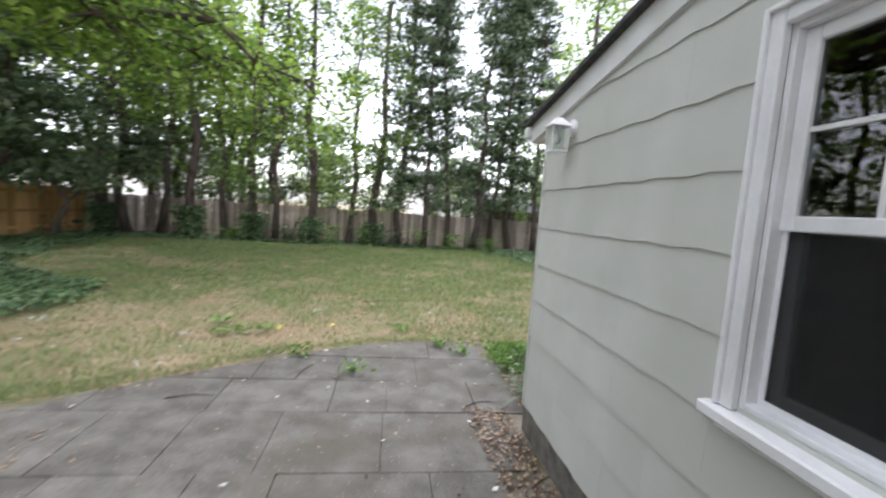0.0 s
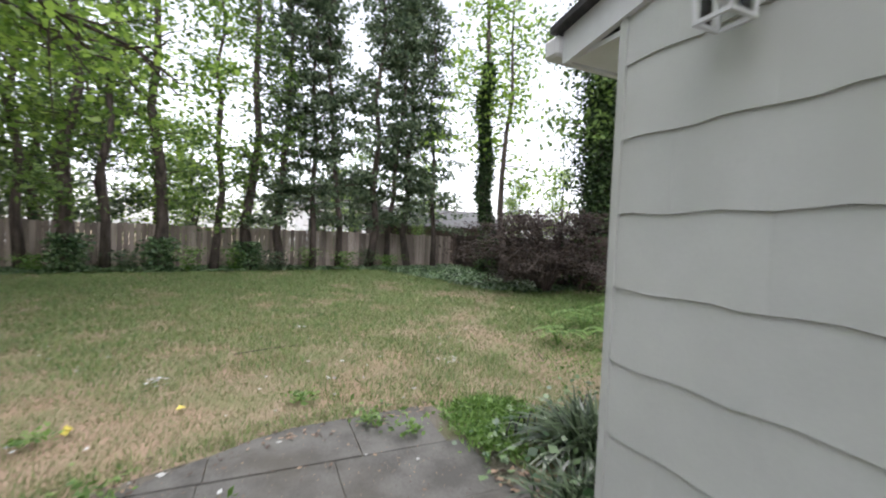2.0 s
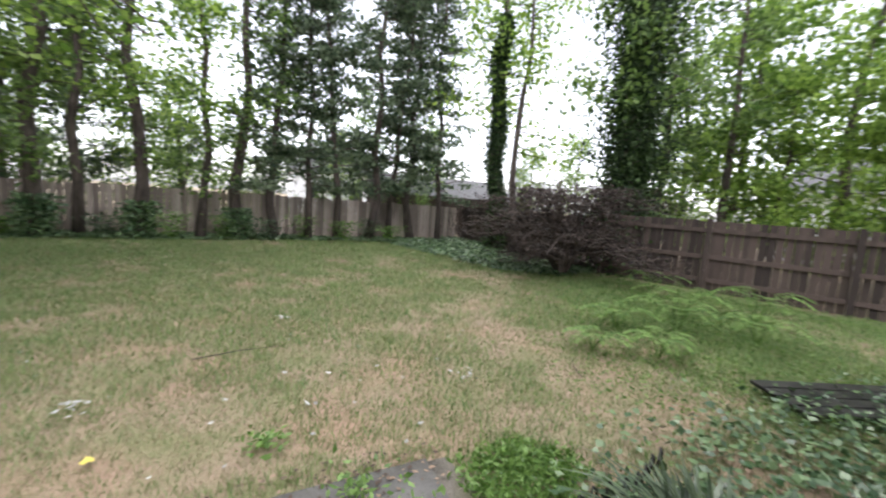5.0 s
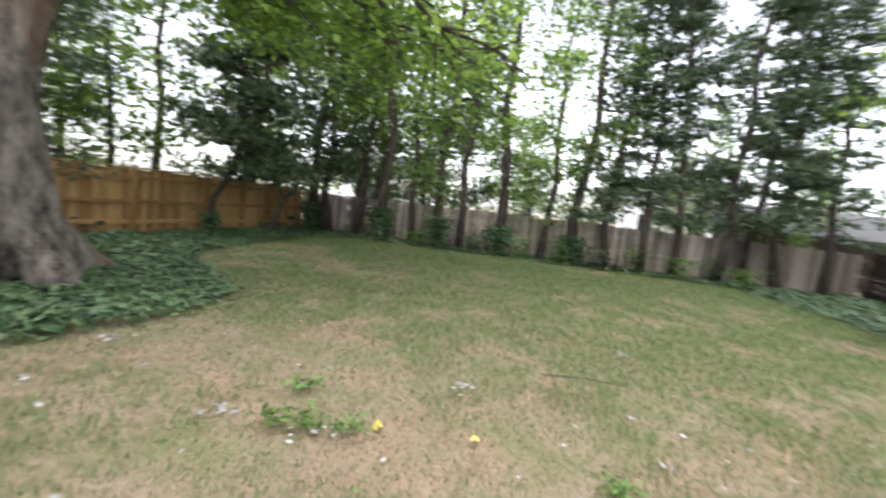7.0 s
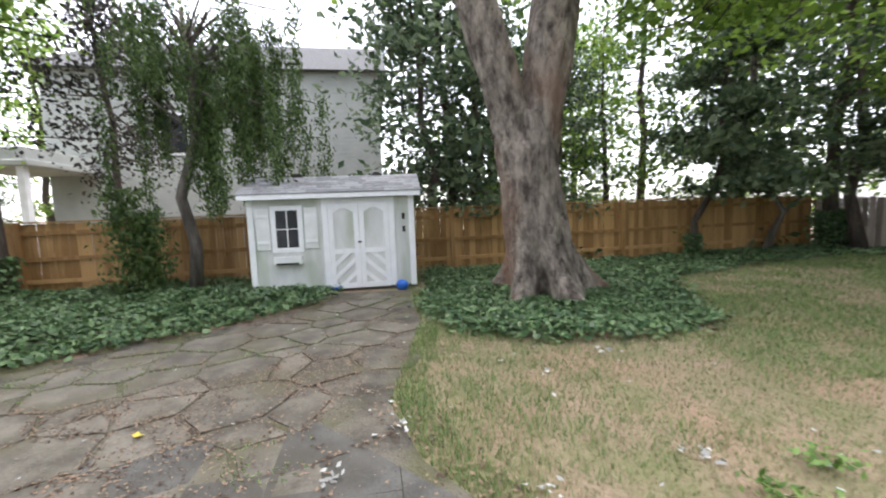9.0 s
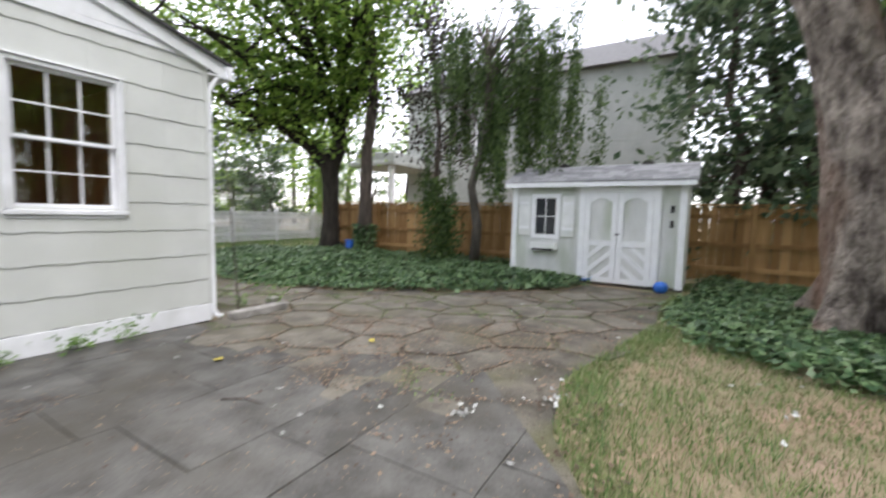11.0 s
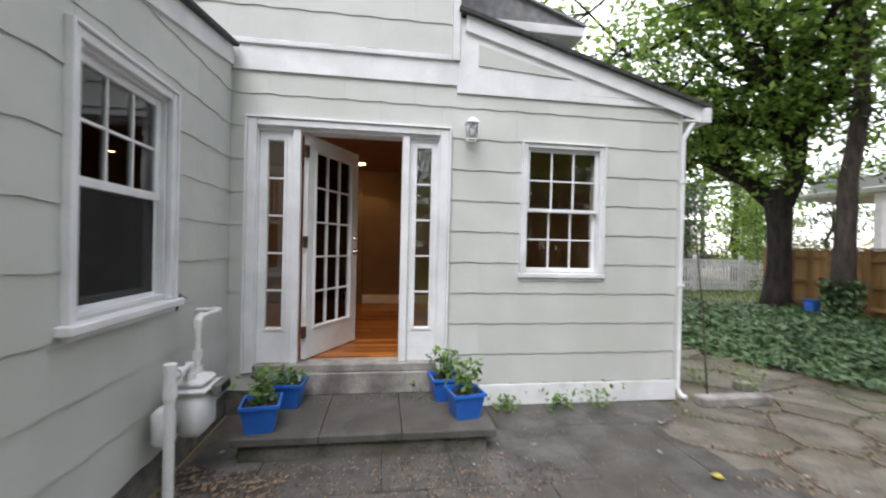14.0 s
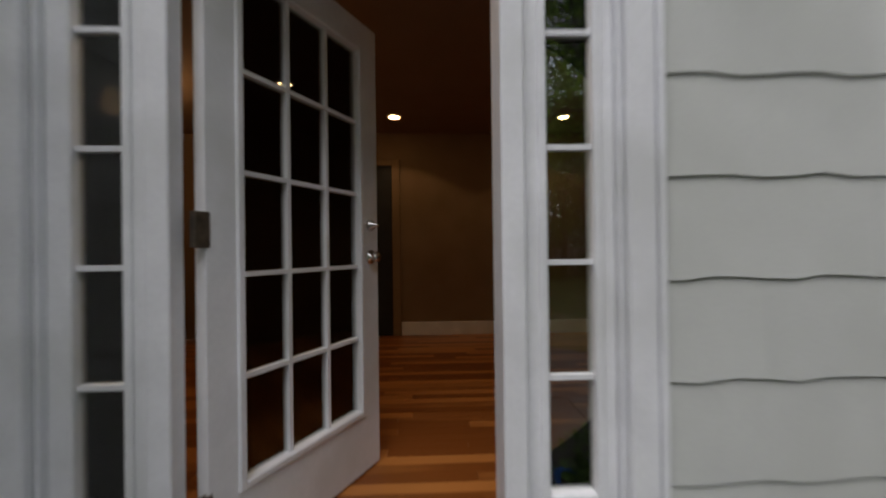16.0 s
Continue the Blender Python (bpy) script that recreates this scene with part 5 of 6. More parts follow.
# the big old tree on the lawn
def big_tree():
    r = np.random.default_rng(41)
    t = thing("old_tree", "huge old tree with flaring roots, ridged bark and two stems", "tree", pose(-8.25, 6.75, 0))
    def bark_tube(pts, rads, S, levels, flare=0.0):
        """A ridged trunk: rings along the line with lobes at the foot and noisy furrows."""
        bm = bmesh.new()
        pts = [Vector(p) for p in pts]
        rings = []
        n = len(pts) - 1
        for q in range(levels + 1):
            f = q / levels * n
            i = min(int(f), n - 1)
            c = pts[i].lerp(pts[i + 1], f - i)
            rad = rads[i] + (rads[i + 1] - rads[i]) * (f - i)
            ring = []
            for k in range(S):
                a = 2 * math.pi * k / S
                fl = max(0.0, 1 - c.z / 1.1) ** 1.5 * flare
                lob = 0.34 * fl * (math.sin(5 * a + 0.6) + 0.6 * math.sin(8 * a + 2))
                d = Vector((math.cos(a), math.sin(a), 0))
                fur = noise.noise(Vector((d.x * 7, d.y * 7, c.z * 1.3))) * 0.045 + noise.noise(Vector((d.x * 17, d.y * 17, c.z * 2.6 + 9))) * 0.03 + noise.noise(Vector((d.x * 1.6, d.y * 1.6, c.z * 0.5 + 4))) * 0.06
                ring.append(bm.verts.new(c + d * rad * (1 + lob) + d * fur))
            rings.append(ring)
        for p, q in zip(rings, rings[1:]):
            for k in range(S):
                bm.faces.new((p[k], p[(k + 1) % S], q[(k + 1) % S], q[k]))
        bm.faces.new(rings[-1])
        return bm

    part("trunk", bark_tube([(0, 0, -0.15), (0, -0.03, 0.10), (0, -0.1, 0.4), (0, -0.2, 0.9), (0, -0.32, 1.8), (0, -0.36, 2.5), (0, -0.38, 3.1)], [0.92, 0.78, 0.67, 0.57, 0.51, 0.51, 0.36], 84, 60, 1.0), BIGBARK, t, "furrowed brown-grey bark, reddish at the base", True)
    cs = []
    part("stem", bark_tube([(0.0, -0.44, 1.9), (0.04, -0.66, 3.1), (0.08, -1.02, 4.3), (0.1, -1.5, 5.8), (0.3, -1.7, 8.5), (0.2, -2.2, 12)], [0.30, 0.32, 0.31, 0.29, 0.23, 0.13], 48, 50), BIGBARK, t, "", True)
    part("stem", bark_tube([(0.0, -0.24, 1.9), (0.0, -0.10, 3.1), (0.0, 0.12, 4.3), (0.0, 0.34, 5.8), (-0.2, 0.5, 8.5), (0.3, 1.1, 12.5)], [0.34, 0.37, 0.38, 0.37, 0.30, 0.15], 48, 50), BIGBARK, t, "", True)
    bm = bmesh.new()
    tips = [((0, 0.5, 5.2), (3.4, 4.6, 4.8)), ((0, 0.5, 5.4), (2.4, 5.6, 4.7)), ((0, 0.5, 5.6), (0.2, 6.2, 4.9)), ((0, 0.5, 5.7), (4.8, 4.8, 4.6)), ((0, 0.5, 5.9), (5.4, 2.4, 6.6)), ((0, 0.55, 6.0), (3.8, 7.4, 5.2)), ((0, 0.5, 6.4), (2.6, 5.2, 6.2)), ((0, 0.6, 7), (4.6, 1.5, 7.6)), ((0.1, -0.9, 6.2), (3.4, -2.6, 7.8)), ((0.1, -0.9, 7), (-1.5, -3.5, 7.5)), ((0, 0.7, 7.5), (-2.5, 3.5, 7.5)), ((0.2, -1.4, 8.3), (4.2, -1.2, 9.8)), ((0, 0.8, 8.5), (3.2, 4.6, 9)), ((0, 0.9, 10), (1.5, 2, 13)), ((0.2, -1.8, 11), (-1, -2.6, 13.5)), ((0, 0.5, 6.0), (-0.6, 5.4, 6.2)), ((0, 0.6, 6.6), (-3, 1.5, 8))]
    for a, b in tips:
        pts = bent(r, a, b, 6, 0.2)
        tube(bm, pts, [0.13 * (1 - 0.8 * i / 6) for i in range(7)], 8)
        for i in range(2, 7):
            for k in range(5):
                d = Vector(r.normal(0, 1, 3))
                d.z = d.z * 0.4 - 0.45
                tip = pts[i] + d.normalized() * r.uniform(0.5, 1.7)
                tube(bm, [pts[i], pts[i].lerp(tip, 0.5) + Vector(r.normal(0, 0.1, 3)), tip], [0.03, 0.018, 0.006], 5, False)
                cs += [pts[i].lerp(tip, 0.55), tip]
    part("limb", bm, BARK, t, "dark spreading limbs", True)
    ob = new("crown", crown_mesh(r, cs, 17, (0.40, 0.40, 0.26), 0.17, LEAF_A, 0.2, 0.4, 0.7))
    ob.parent = t
    return t


big_tree()
spread_tree(51, [(0, 0, -0.1), (0.02, 0.0, 0.3), (0.0, 0.03, 0.9), (0.02, 0.03, 1.6), (0.03, 0.0, 2.15), (0.05, 0.02, 2.45)], [0.40, 0.27, 0.225, 0.225, 0.27, 0.16],
            [((0.0, 0, 2.0), (2.3, -1.9, 5.0), 0.19), ((0.0, 0.02, 2.0), (-0.3, 0.35, 5.6), 0.23), ((-0.2, 0.2, 4.0), (-0.2, 0.3, 8.2), 0.14), ((-0.1, 0.1, 3.0), (3.0, 1.2, 6.2), 0.13), ((-0.1, 0.1, 2.9), (-2.8, -1.0, 6.0), 0.12), ((-0.1, 0.1, 3.0), (0.8, 3.0, 7.0), 0.12), ((0.5, -0.45, 2.7), (1.4, -2.8, 6.0), 0.11), ((0.3, 0.1, 3.6), (4.0, -0.6, 4.6), 0.12), ((0.2, 0.1, 4.5), (3.6, 2.4, 7.8), 0.12), ((0.2, 0, 5.0), (1.6, 1.2, 9.2), 0.12), ((0, -0.2, 3.3), (3.0, -2.6, 3.6), 0.10), ((0.2, 0, 4.2), (4.2, 0.6, 7.0), 0.1), ((0.2, 0, 5.2), (3.0, -1.8, 8.0), 0.1), ((0, 0.3, 4.4), (2.4, 3.6, 5.6), 0.1), ((0.6, -0.5, 2.8), (2.4, -3.4, 3.3), 0.08), ((0.8, -0.6, 3.0), (4.4, -2.2, 4.2), 0.08), ((0.3, 0, 4.4), (4.6, -2.0, 6.2), 0.09), ((0.3, 0, 4.4), (3.4, -4.0, 5.2), 0.09), ((0.2, 0, 5.2), (4.8, -1.0, 8.2), 0.09)],
            24, 0.16, LEAF_A, "leafy maple with a dark forked trunk in the ivy", (0.42, 0.42, 0.2), WETBARK, 5, name="maple_tree").matrix_basis = pose(-11.3, -5.6, 0) @ Matrix.Diagonal((1.15, 1.15, 1.3, 1))
leggy(52, 12.5, 0.22, 4.2, 1.5, 26, LEAF_A, 34, 0.2, "tall straight trunk with some ivy before the cedar fence", 0.2, (0.4, 0.4, 0.3), ivy=0.9, bark=BARK, fat=0.05).matrix_basis = pose(-11.15, -4.0, 0)


def weeping():
    """A weeping tree: leaning trunk with long hanging strands of leaves."""
    r = np.random.default_rng(61)
    t = thing("weeping_tree", "weeping tree with long trailing strands before the cedar fence", "tree", pose(-11.0, -0.15, 0))
    bm = bmesh.new()
    tr = [(0, 0, -0.1), (0.05, 0.1, 1.0), (-0.05, -0.15, 2.0), (0.1, 0.3, 3.2), (0.15, 0.35, 4.6), (0.0, 0.2, 5.8)]
    tube(bm, tr, [0.15, 0.12, 0.11, 0.10, 0.08, 0.04], 9)
    part("trunk", bm, GREYBARK, t, smooth=True)
    cs = []
    bm = bmesh.new()
    for k in range(58):
        a = r.uniform(0, 6.283)
        L = r.uniform(0.4, 2.4)
        z = r.uniform(3.6, 5.7)
        top = Vector((L * math.cos(a) * 0.6, 0.75 + L * math.sin(a) * 1.0, z))
        tube(bm, [(0.1, 0.3, z - 0.4), Vector((0.1, 0.3, z)).lerp(top, 0.5) + Vector((0, 0, 0.3)), top], [0.03, 0.02, 0.01], 5, False)
        n = int(r.uniform(8, 30))
        for i in range(n):
            cs.append(top + Vector((r.normal(0, 0.05), r.normal(0, 0.05), 0.2 - i * 0.10)))
    for k in range(60):
        cs.append((r.normal(0.1, 0.5), r.normal(0.3, 0.9), r.uniform(4.4, 6.2)))
    part("limb", bm, GREYBARK, t)
    ob = new("crown", crown_mesh(r, cs, 26, (0.07, 0.07, 0.10), 0.115, LEAF_W, 1.4, 0.0, 0.32))
    ob.parent = t
    for cx, cy, h in ((0.25, -1.1, 2.2), (0.2, -0.75, 1.7)):
        n = 1500
        c = np.column_stack([r.normal(cx, 0.16, n), r.normal(cy, 0.2, n), r.uniform(0.1, h, n)])
        v, f = leaves(r, c, 0.12, 0.45, 0, 1.2)
        ob = new("hanging_strand", mesh_np("hanging_strand", v, f, LEAF_W))
        ob.parent = t


weeping()
leggy(62, 8.2, 0.12, 3.0, 2.3, 34, LEAF_P, 50, 0.14, "dusky dark-leaved tree behind the cedar fence", 0.6, (0.34, 0.34, 0.3), name="tree").matrix_basis = pose(-12.6, -2.2, 0)
leggy(63, 7.4, 0.10, 1.7, 1.7, 40, LEAF_C, 60, 0.22, "young dark pine standing before the cedar fence", 0.4, (0.32, 0.32, 0.12), name="pine_tree", ivy=0.6, fat=0.05).matrix_basis = pose(-11.3, 12.3, 0)
bm = bmesh.new()
tube(bm, [(-11.3, 14.6, -0.05), (-11.2, 14.75, 0.6), (-11.1, 14.95, 1.1), (-11.35, 14.8, 1.7), (-11.2, 14.7, 2.6)], [0.12, 0.09, 0.07, 0.06, 0.03], 8)
tube(bm, [(-11.1, 14.95, 1.1), (-10.95, 15.3, 1.5), (-11.0, 15.5, 2.2)], [0.06, 0.045, 0.02], 8)
tagged(link("dead_stem", bm, GREYBARK, True), "crooked pale dead stem leaning before the cedar fence", "tree")
# ivy-covered trees at the far corner
leggy(71, 11.0, 0.34, 4.0, 2.2, 26, LEAF_B, 40, 0.2, "massive trunk smothered in dark ivy behind the board fence", 0.3, (0.4, 0.4, 0.3), ivy=9.5, name="ivy_tree", fat=0.30).matrix_basis = pose(8.1, 11.9, 0)
leggy(72, 12.0, 0.22, 4.5, 1.9, 22, LEAF_A, 30, 0.2, "ivy-clad double trunk at the corner of the lawn", 0.3, (0.4, 0.4, 0.3), ivy=8.0, name="ivy_tree", fat=0.08).matrix_basis = pose(6.7, 16.4, 0)
leggy(73, 10.5, 0.14, 3.5, 1.9, 20, LEAF_A, 30, 0.2, "slim bare trunk beside the ivy-clad tree", 0.2, (0.4, 0.4, 0.3)).matrix_basis = pose(7.0, 15.6, 0, 0, 4, 0)


def red_shrub():
    """A wide, nearly bare shrub: short crooked stems, level tiers of fine dark twigs, few dull leaves."""
    r = np.random.default_rng(81)
    t = thing("red_shrub", "half-dead spreading shrub of dark twigs and dull red leaves", "shrub", pose(5.95, 11.7, 0))
    bm = bmesh.new()
    cs = []
    for k in range(38):
        a = r.uniform(0, 6.283)
        R_, H = r.uniform(1.0, 2.7), r.uniform(0.5, 2.25)
        R_ *= 1.15 - 0.25 * H / 2.7
        out = Vector((math.cos(a), math.sin(a), 0))
        pts = [out * 0.08, out * R_ * 0.22 + Vector((*r.normal(0, 0.08, 2), H * 0.72)), out * R_ * 0.6 + Vector((*r.normal(0, 0.1, 2), H)), out * R_ + Vector((*r.normal(0, 0.1, 2), H - 0.12 - 0.1 * R_))]
        tube(bm, pts, [0.05, 0.034, 0.018, 0.005], 6, False)
        for j in range(24):
            q = pts[1].lerp(pts[2], r.uniform(0.2, 1)) if j % 3 == 0 else pts[2].lerp(pts[3], r.uniform(0, 1))
            d = Vector((*r.normal(0, 0.36, 2), r.normal(0.02, 0.07)))
            e = q + d
            tube(bm, [q, q.lerp(e, 0.5) + Vector(r.normal(0, 0.03, 3)), e], [0.010, 0.007, 0.003], 4, False)
            cs += [q.lerp(e, 0.6), e]
    tagged(part("branch_work", bm, BARK, t), kind="stuff")
    ob = new("crown", crown_mesh(r, cs, 9, (0.22, 0.22, 0.06), 0.07, LEAF_E, 0.3, 0.5))
    ob.parent = t


red_shrub()


# ---- ground cover ----
def cover(name, label, poly, n, size, lo, hi, material, seed, flat=0.6, aspect=0.8, skip=(), fuzz=0.12):
    """A bed of leaves over a stretch of ground."""
    r = np.random.default_rng(seed)
    xs, ys = [p[0] for p in poly], [p[1] for p in poly]
    x, y = r.uniform(min(xs), max(xs), n * 3), r.uniform(min(ys), max(ys), n * 3)
    k = inside(poly, x, y)
    for s in skip:
        k &= ~inside(s, x, y)
    x, y = x[k][:n] + 0, y[k][:n] + 0
    x, y = x + r.normal(0, fuzz, len(x)), y + r.normal(0, fuzz, len(x))
    hump = np.clip(patches(x, y, 0.8, 80 + seed) * 1.5 - 0.25, 0.05, 1)
    z = lo + (hi - lo) * hump * r.uniform(0.3, 1.0, len(x))
    v, f = leaves(r, np.column_stack([x, y, z]), size, aspect, flat, 0.05)
    ob = new(name, mesh_np(name, v, f, material))
    return tagged(ob, label, "ground cover", kind="stuff")


SHED_PLAN = [(-9.8, 1.0), (-9.6, 4.6), (-11.05, 4.7), (-11.2, 1.1)]
cover("ivy_bed", "dark green ivy bed under the maple", [(-9.5, 3.0), (-8.5, 2.7), (-7.1, 1.1), (-6.2, -0.5), (-5.85, -2.0), (-6.0, -4.0), (-6.6, -6.5), (-8.0, -8.0), (-11.7, -6.4), (-11.5, 1.0), (-10.35, 1.0)], 46000, 0.088, 0.02, 0.22, LEAF_D, 1, skip=(SHED_PLAN,))
cover("ivy_bed", "ivy spreading round the old tree and along the fence", [(-9.4, 4.75), (-7.6, 4.4), (-6.3, 4.75), (-5.7, 5.6), (-5.5, 6.8), (-5.8, 8.0), (-7.2, 8.6), (-8.6, 9.3), (-9.4, 12.0), (-9.9, 15.2), (-11.5, 16.7), (-11.5, 5.0)], 40000, 0.088, 0.02, 0.16, LEAF_D, 2)
cover("ivy_strip", "low ivy strip along the foot of the back fence", [(-11.7, 16.9), (-10.4, 15.7), (-6, 16.7), (0, 17.8), (3.0, 18.0), (3.9, 15.0), (4.4, 12.6), (5.4, 11.3), (7.3, 11.9), (7.0, 20.0)], 30000, 0.11, 0.02, 0.16, LEAF_D, 3)
cover("weed_bed", "rank green weeds before the board fence", [(1.6, 5.7), (2.2, 6.6), (3.4, 8.2), (4.4, 9.8), (5.2, 11.0), (7.1, 11.6), (10.0, 4.6), (6.0, 3.9), (2.6, 5.4)], 20000, 0.05, 0.0, 0.13, LEAF_F, 4, 0.3, 0.32, fuzz=0.5)
cover("weed_edge", "green weeds at the corner of the patio", [(0.12, 4.75), (0.22, 5.5), (0.65, 5.7), (0.95, 5.35), (0.7, 5.05), (0.4, 4.6)], 3200, 0.055, 0.0, 0.16, LEAF_F, 5, 0.15, 0.35, fuzz=0.07)
cover("creeper_bed", "dark creeper beside the house corner", [(0.3, 4.3), (0.5, 4.95), (1.3, 5.2), (2.6, 5.35), (5.0, 5.2), (5.2, 3.8), (2.2, 4.2)], 3000, 0.065, 0.01, 0.22, LEAF_D, 6, fuzz=0.22)


def strap_clump(x, y, n, L, seed):
    """A fountain of arching strap leaves."""
    r = np.random.default_rng(seed)
    t = thing("lilyturf", "dark clump of arching strap leaves at the house corner", "plant", pose(x, y, 0))
    a = r.uniform(0, 6.283, n)
    lean = r.uniform(0.35, 1.15, n)
    l = L * r.uniform(0.6, 1.15, n)
    w = r.uniform(0.006, 0.011, n)
    vs, fs = [], []
    b = r.normal(0, 0.10, (n, 2))
    for j, s in enumerate((0.0, 0.35, 0.7, 1.0)):
        out = l * lean * s ** 1.3
        z = l * (0.92 * s - lean * 0.74 * s * s)
        cx, cy = b[:, 0] + out * np.cos(a), b[:, 1] + out * np.sin(a)
        ww = w * (1.0 if s < 0.9 else 0.15)
        vs.append(np.stack([np.column_stack([cx - ww * np.sin(a), cy + ww * np.cos(a), z]), np.column_stack([cx + ww * np.sin(a), cy - ww * np.cos(a), z])], 1))
    v = np.stack(vs, 1).reshape(-1, 3)
    base = np.arange(n)[:, None] * 8
    f = np.concatenate([base + np.array([[2 * j, 2 * j + 1, 2 * j + 3, 2 * j + 2]]) for j in range(3)])
    ob = tagged(new("foliage", mesh_np("foliage", v, f, LEAF_G)), kind="stuff")
    ob.parent = t


strap_clump(0.9, 4.5, 520, 0.58, 1)
strap_clump(1.25, 4.35, 300, 0.46, 2)
strap_clump(0.42, 4.05, 240, 0.40, 3)
edging = thing("garden_edging", "black wire hoop edging round the flower bed", "edging")
for i in range(9):
    x, y = 0.40 + i * 0.115, 4.86 + 0.025 * i + 0.03 * math.sin(i)
    bm = bmesh.new()
    tube(bm, [(x, y, 0), (x + 0.01, y, 0.10), (x + 0.06, y + 0.03, 0.15), (x + 0.12, y + 0.06, 0.10), (x + 0.13, y + 0.07, 0)], [0.009] * 5, 6)
    part("hoop", bm, DARKMETAL, edging)
bd = thing("boards", "dark flat boards lying in the weeds", "boards", pose(3.9, 5.2, 0.07, 2, 0, -20))
for k in range(4):
    part("plank", boxes((-0.7, 0.75, k * 0.16 - 0.3, k * 0.16 - 0.16, 0.0, 0.035), bevel=0.004), DARKMETAL, bd)


def fern(x, y, s, seed):
    """Arching fronds of paired leaflets."""
    r = np.random.default_rng(seed)
    t = thing("sapling", "young sapling with feathery paired leaflets in the weeds", "plant", pose(x, y, 0, 0, 0, seed * 77), "feathery saplings")
    bm = bmesh.new()
    vs = []
    for k in range(7):
        a = k * 0.9 + r.uniform(0, 0.5)
        L = s * r.uniform(0.5, 0.9)
        pts = [Vector((L * q * math.cos(a), L * q * math.sin(a), s * (0.25 + 0.55 * q - 0.5 * q * q) * 1.2)) for q in (0, 0.3, 0.6, 0.85, 1.0)]
        pts[0] = Vector((0, 0, 0))
        tube(bm, pts, [0.007, 0.005, 0.004, 0.003, 0.002], 4, False)
        for q in np.linspace(0.2, 1.0, 11):
            i = min(3, int(q * 4))
            p = pts[i].lerp(pts[i + 1], q * 4 - i)
            for sd in (-1, 1):
                d = Vector((-math.sin(a) * sd, math.cos(a) * sd, -0.15)) * 0.10 * s * 1.4
                e = Vector((math.cos(a), math.sin(a), 0)) * 0.022
                vs += [p, p + d * 0.5 + e, p + d, p + d * 0.5 - e]
    tagged(part("stem", bm, LEAF_F, t), kind="stuff")
    v = np.array([tuple(p) for p in vs])
    ob = tagged(new("foliage", mesh_np("foliage", v, np.arange(len(v)).reshape(-1, 4), LEAF_F)), kind="stuff")
    ob.parent = t


for i, (x, y, s) in enumerate(((4.4, 7.3, 0.9), (5.3, 7.9, 1.0), (3.6, 7.6, 0.7), (5.0, 6.6, 0.8), (6.4, 7.4, 1.1), (3.2, 6.6, 0.6), (2.6, 7.0, 0.5), (6.6, 9.6, 0.9))):
    fern(x, y, s, i + 1)
for i, (x, s) in enumerate(((-5.0, 0.6), (-3.4, 0.8), (-2.1, 0.75), (-0.9, 0.7), (0.3, 0.85), (1.6, 0.7), (2.6, 0.8), (3.4, 0.6), (-7.0, 0.5))):
    r = np.random.default_rng(90 + i)
    v, f = sprig(r, 420, 0.22, s, 0.11)
    t = thing("seedling", "leafy seedling at the foot of the back fence", "plant", pose(x, NLINE(x) - 0.8 - 0.3 * (i % 2), 0), "seedlings along the back fence")
    ob = new("foliage", mesh_np("foliage", v, f, LEAF_F if i % 3 else LEAF_C))
    ob.parent = t
for i, (x, y, s) in enumerate(((-2.35, 0.1, 0.10), (-2.85, 0.12, 0.12), (-3.2, 0.16, 0.20), (-1.72, 0.12, 0.3), (-4.7, -0.35, 0.3), (-5.0, -0.1, 0.2), (-2.0, 5.0, 0.10), (-1.4, 4.6, 0.07), (-0.2, 5.2, 0.10), (-0.45, 5.45, 0.09), (-2.83, 5.74, 0.07), (-2.57, 5.84, 0.06), (-3.03, 5.67, 0.06), (-3.2, 6.17, 0.05), (-0.9, 6.05, 0.05))):
    r = np.random.default_rng(120 + i)
    v, f = sprig(r, 70, 0.05 + s * 0.25, s + 0.04, 0.055)
    t = thing("weed", "small green weed growing in the ground", "plant", pose(x, y, 0.0), "weeds in the paving")
    ob = new("foliage", mesh_np("foliage", v, f, LEAF_F))
    ob.parent = t

# ---- grass ----
IVY2 = [(-11.5, 4.75), (-7.6, 4.5), (-6.4, 4.9), (-5.8, 5.7), (-5.6, 6.8), (-5.9, 7.9), (-7.2, 8.5), (-8.6, 9.2), (-9.4, 12.0), (-9.9, 15.2), (-11.5, 16.7)]


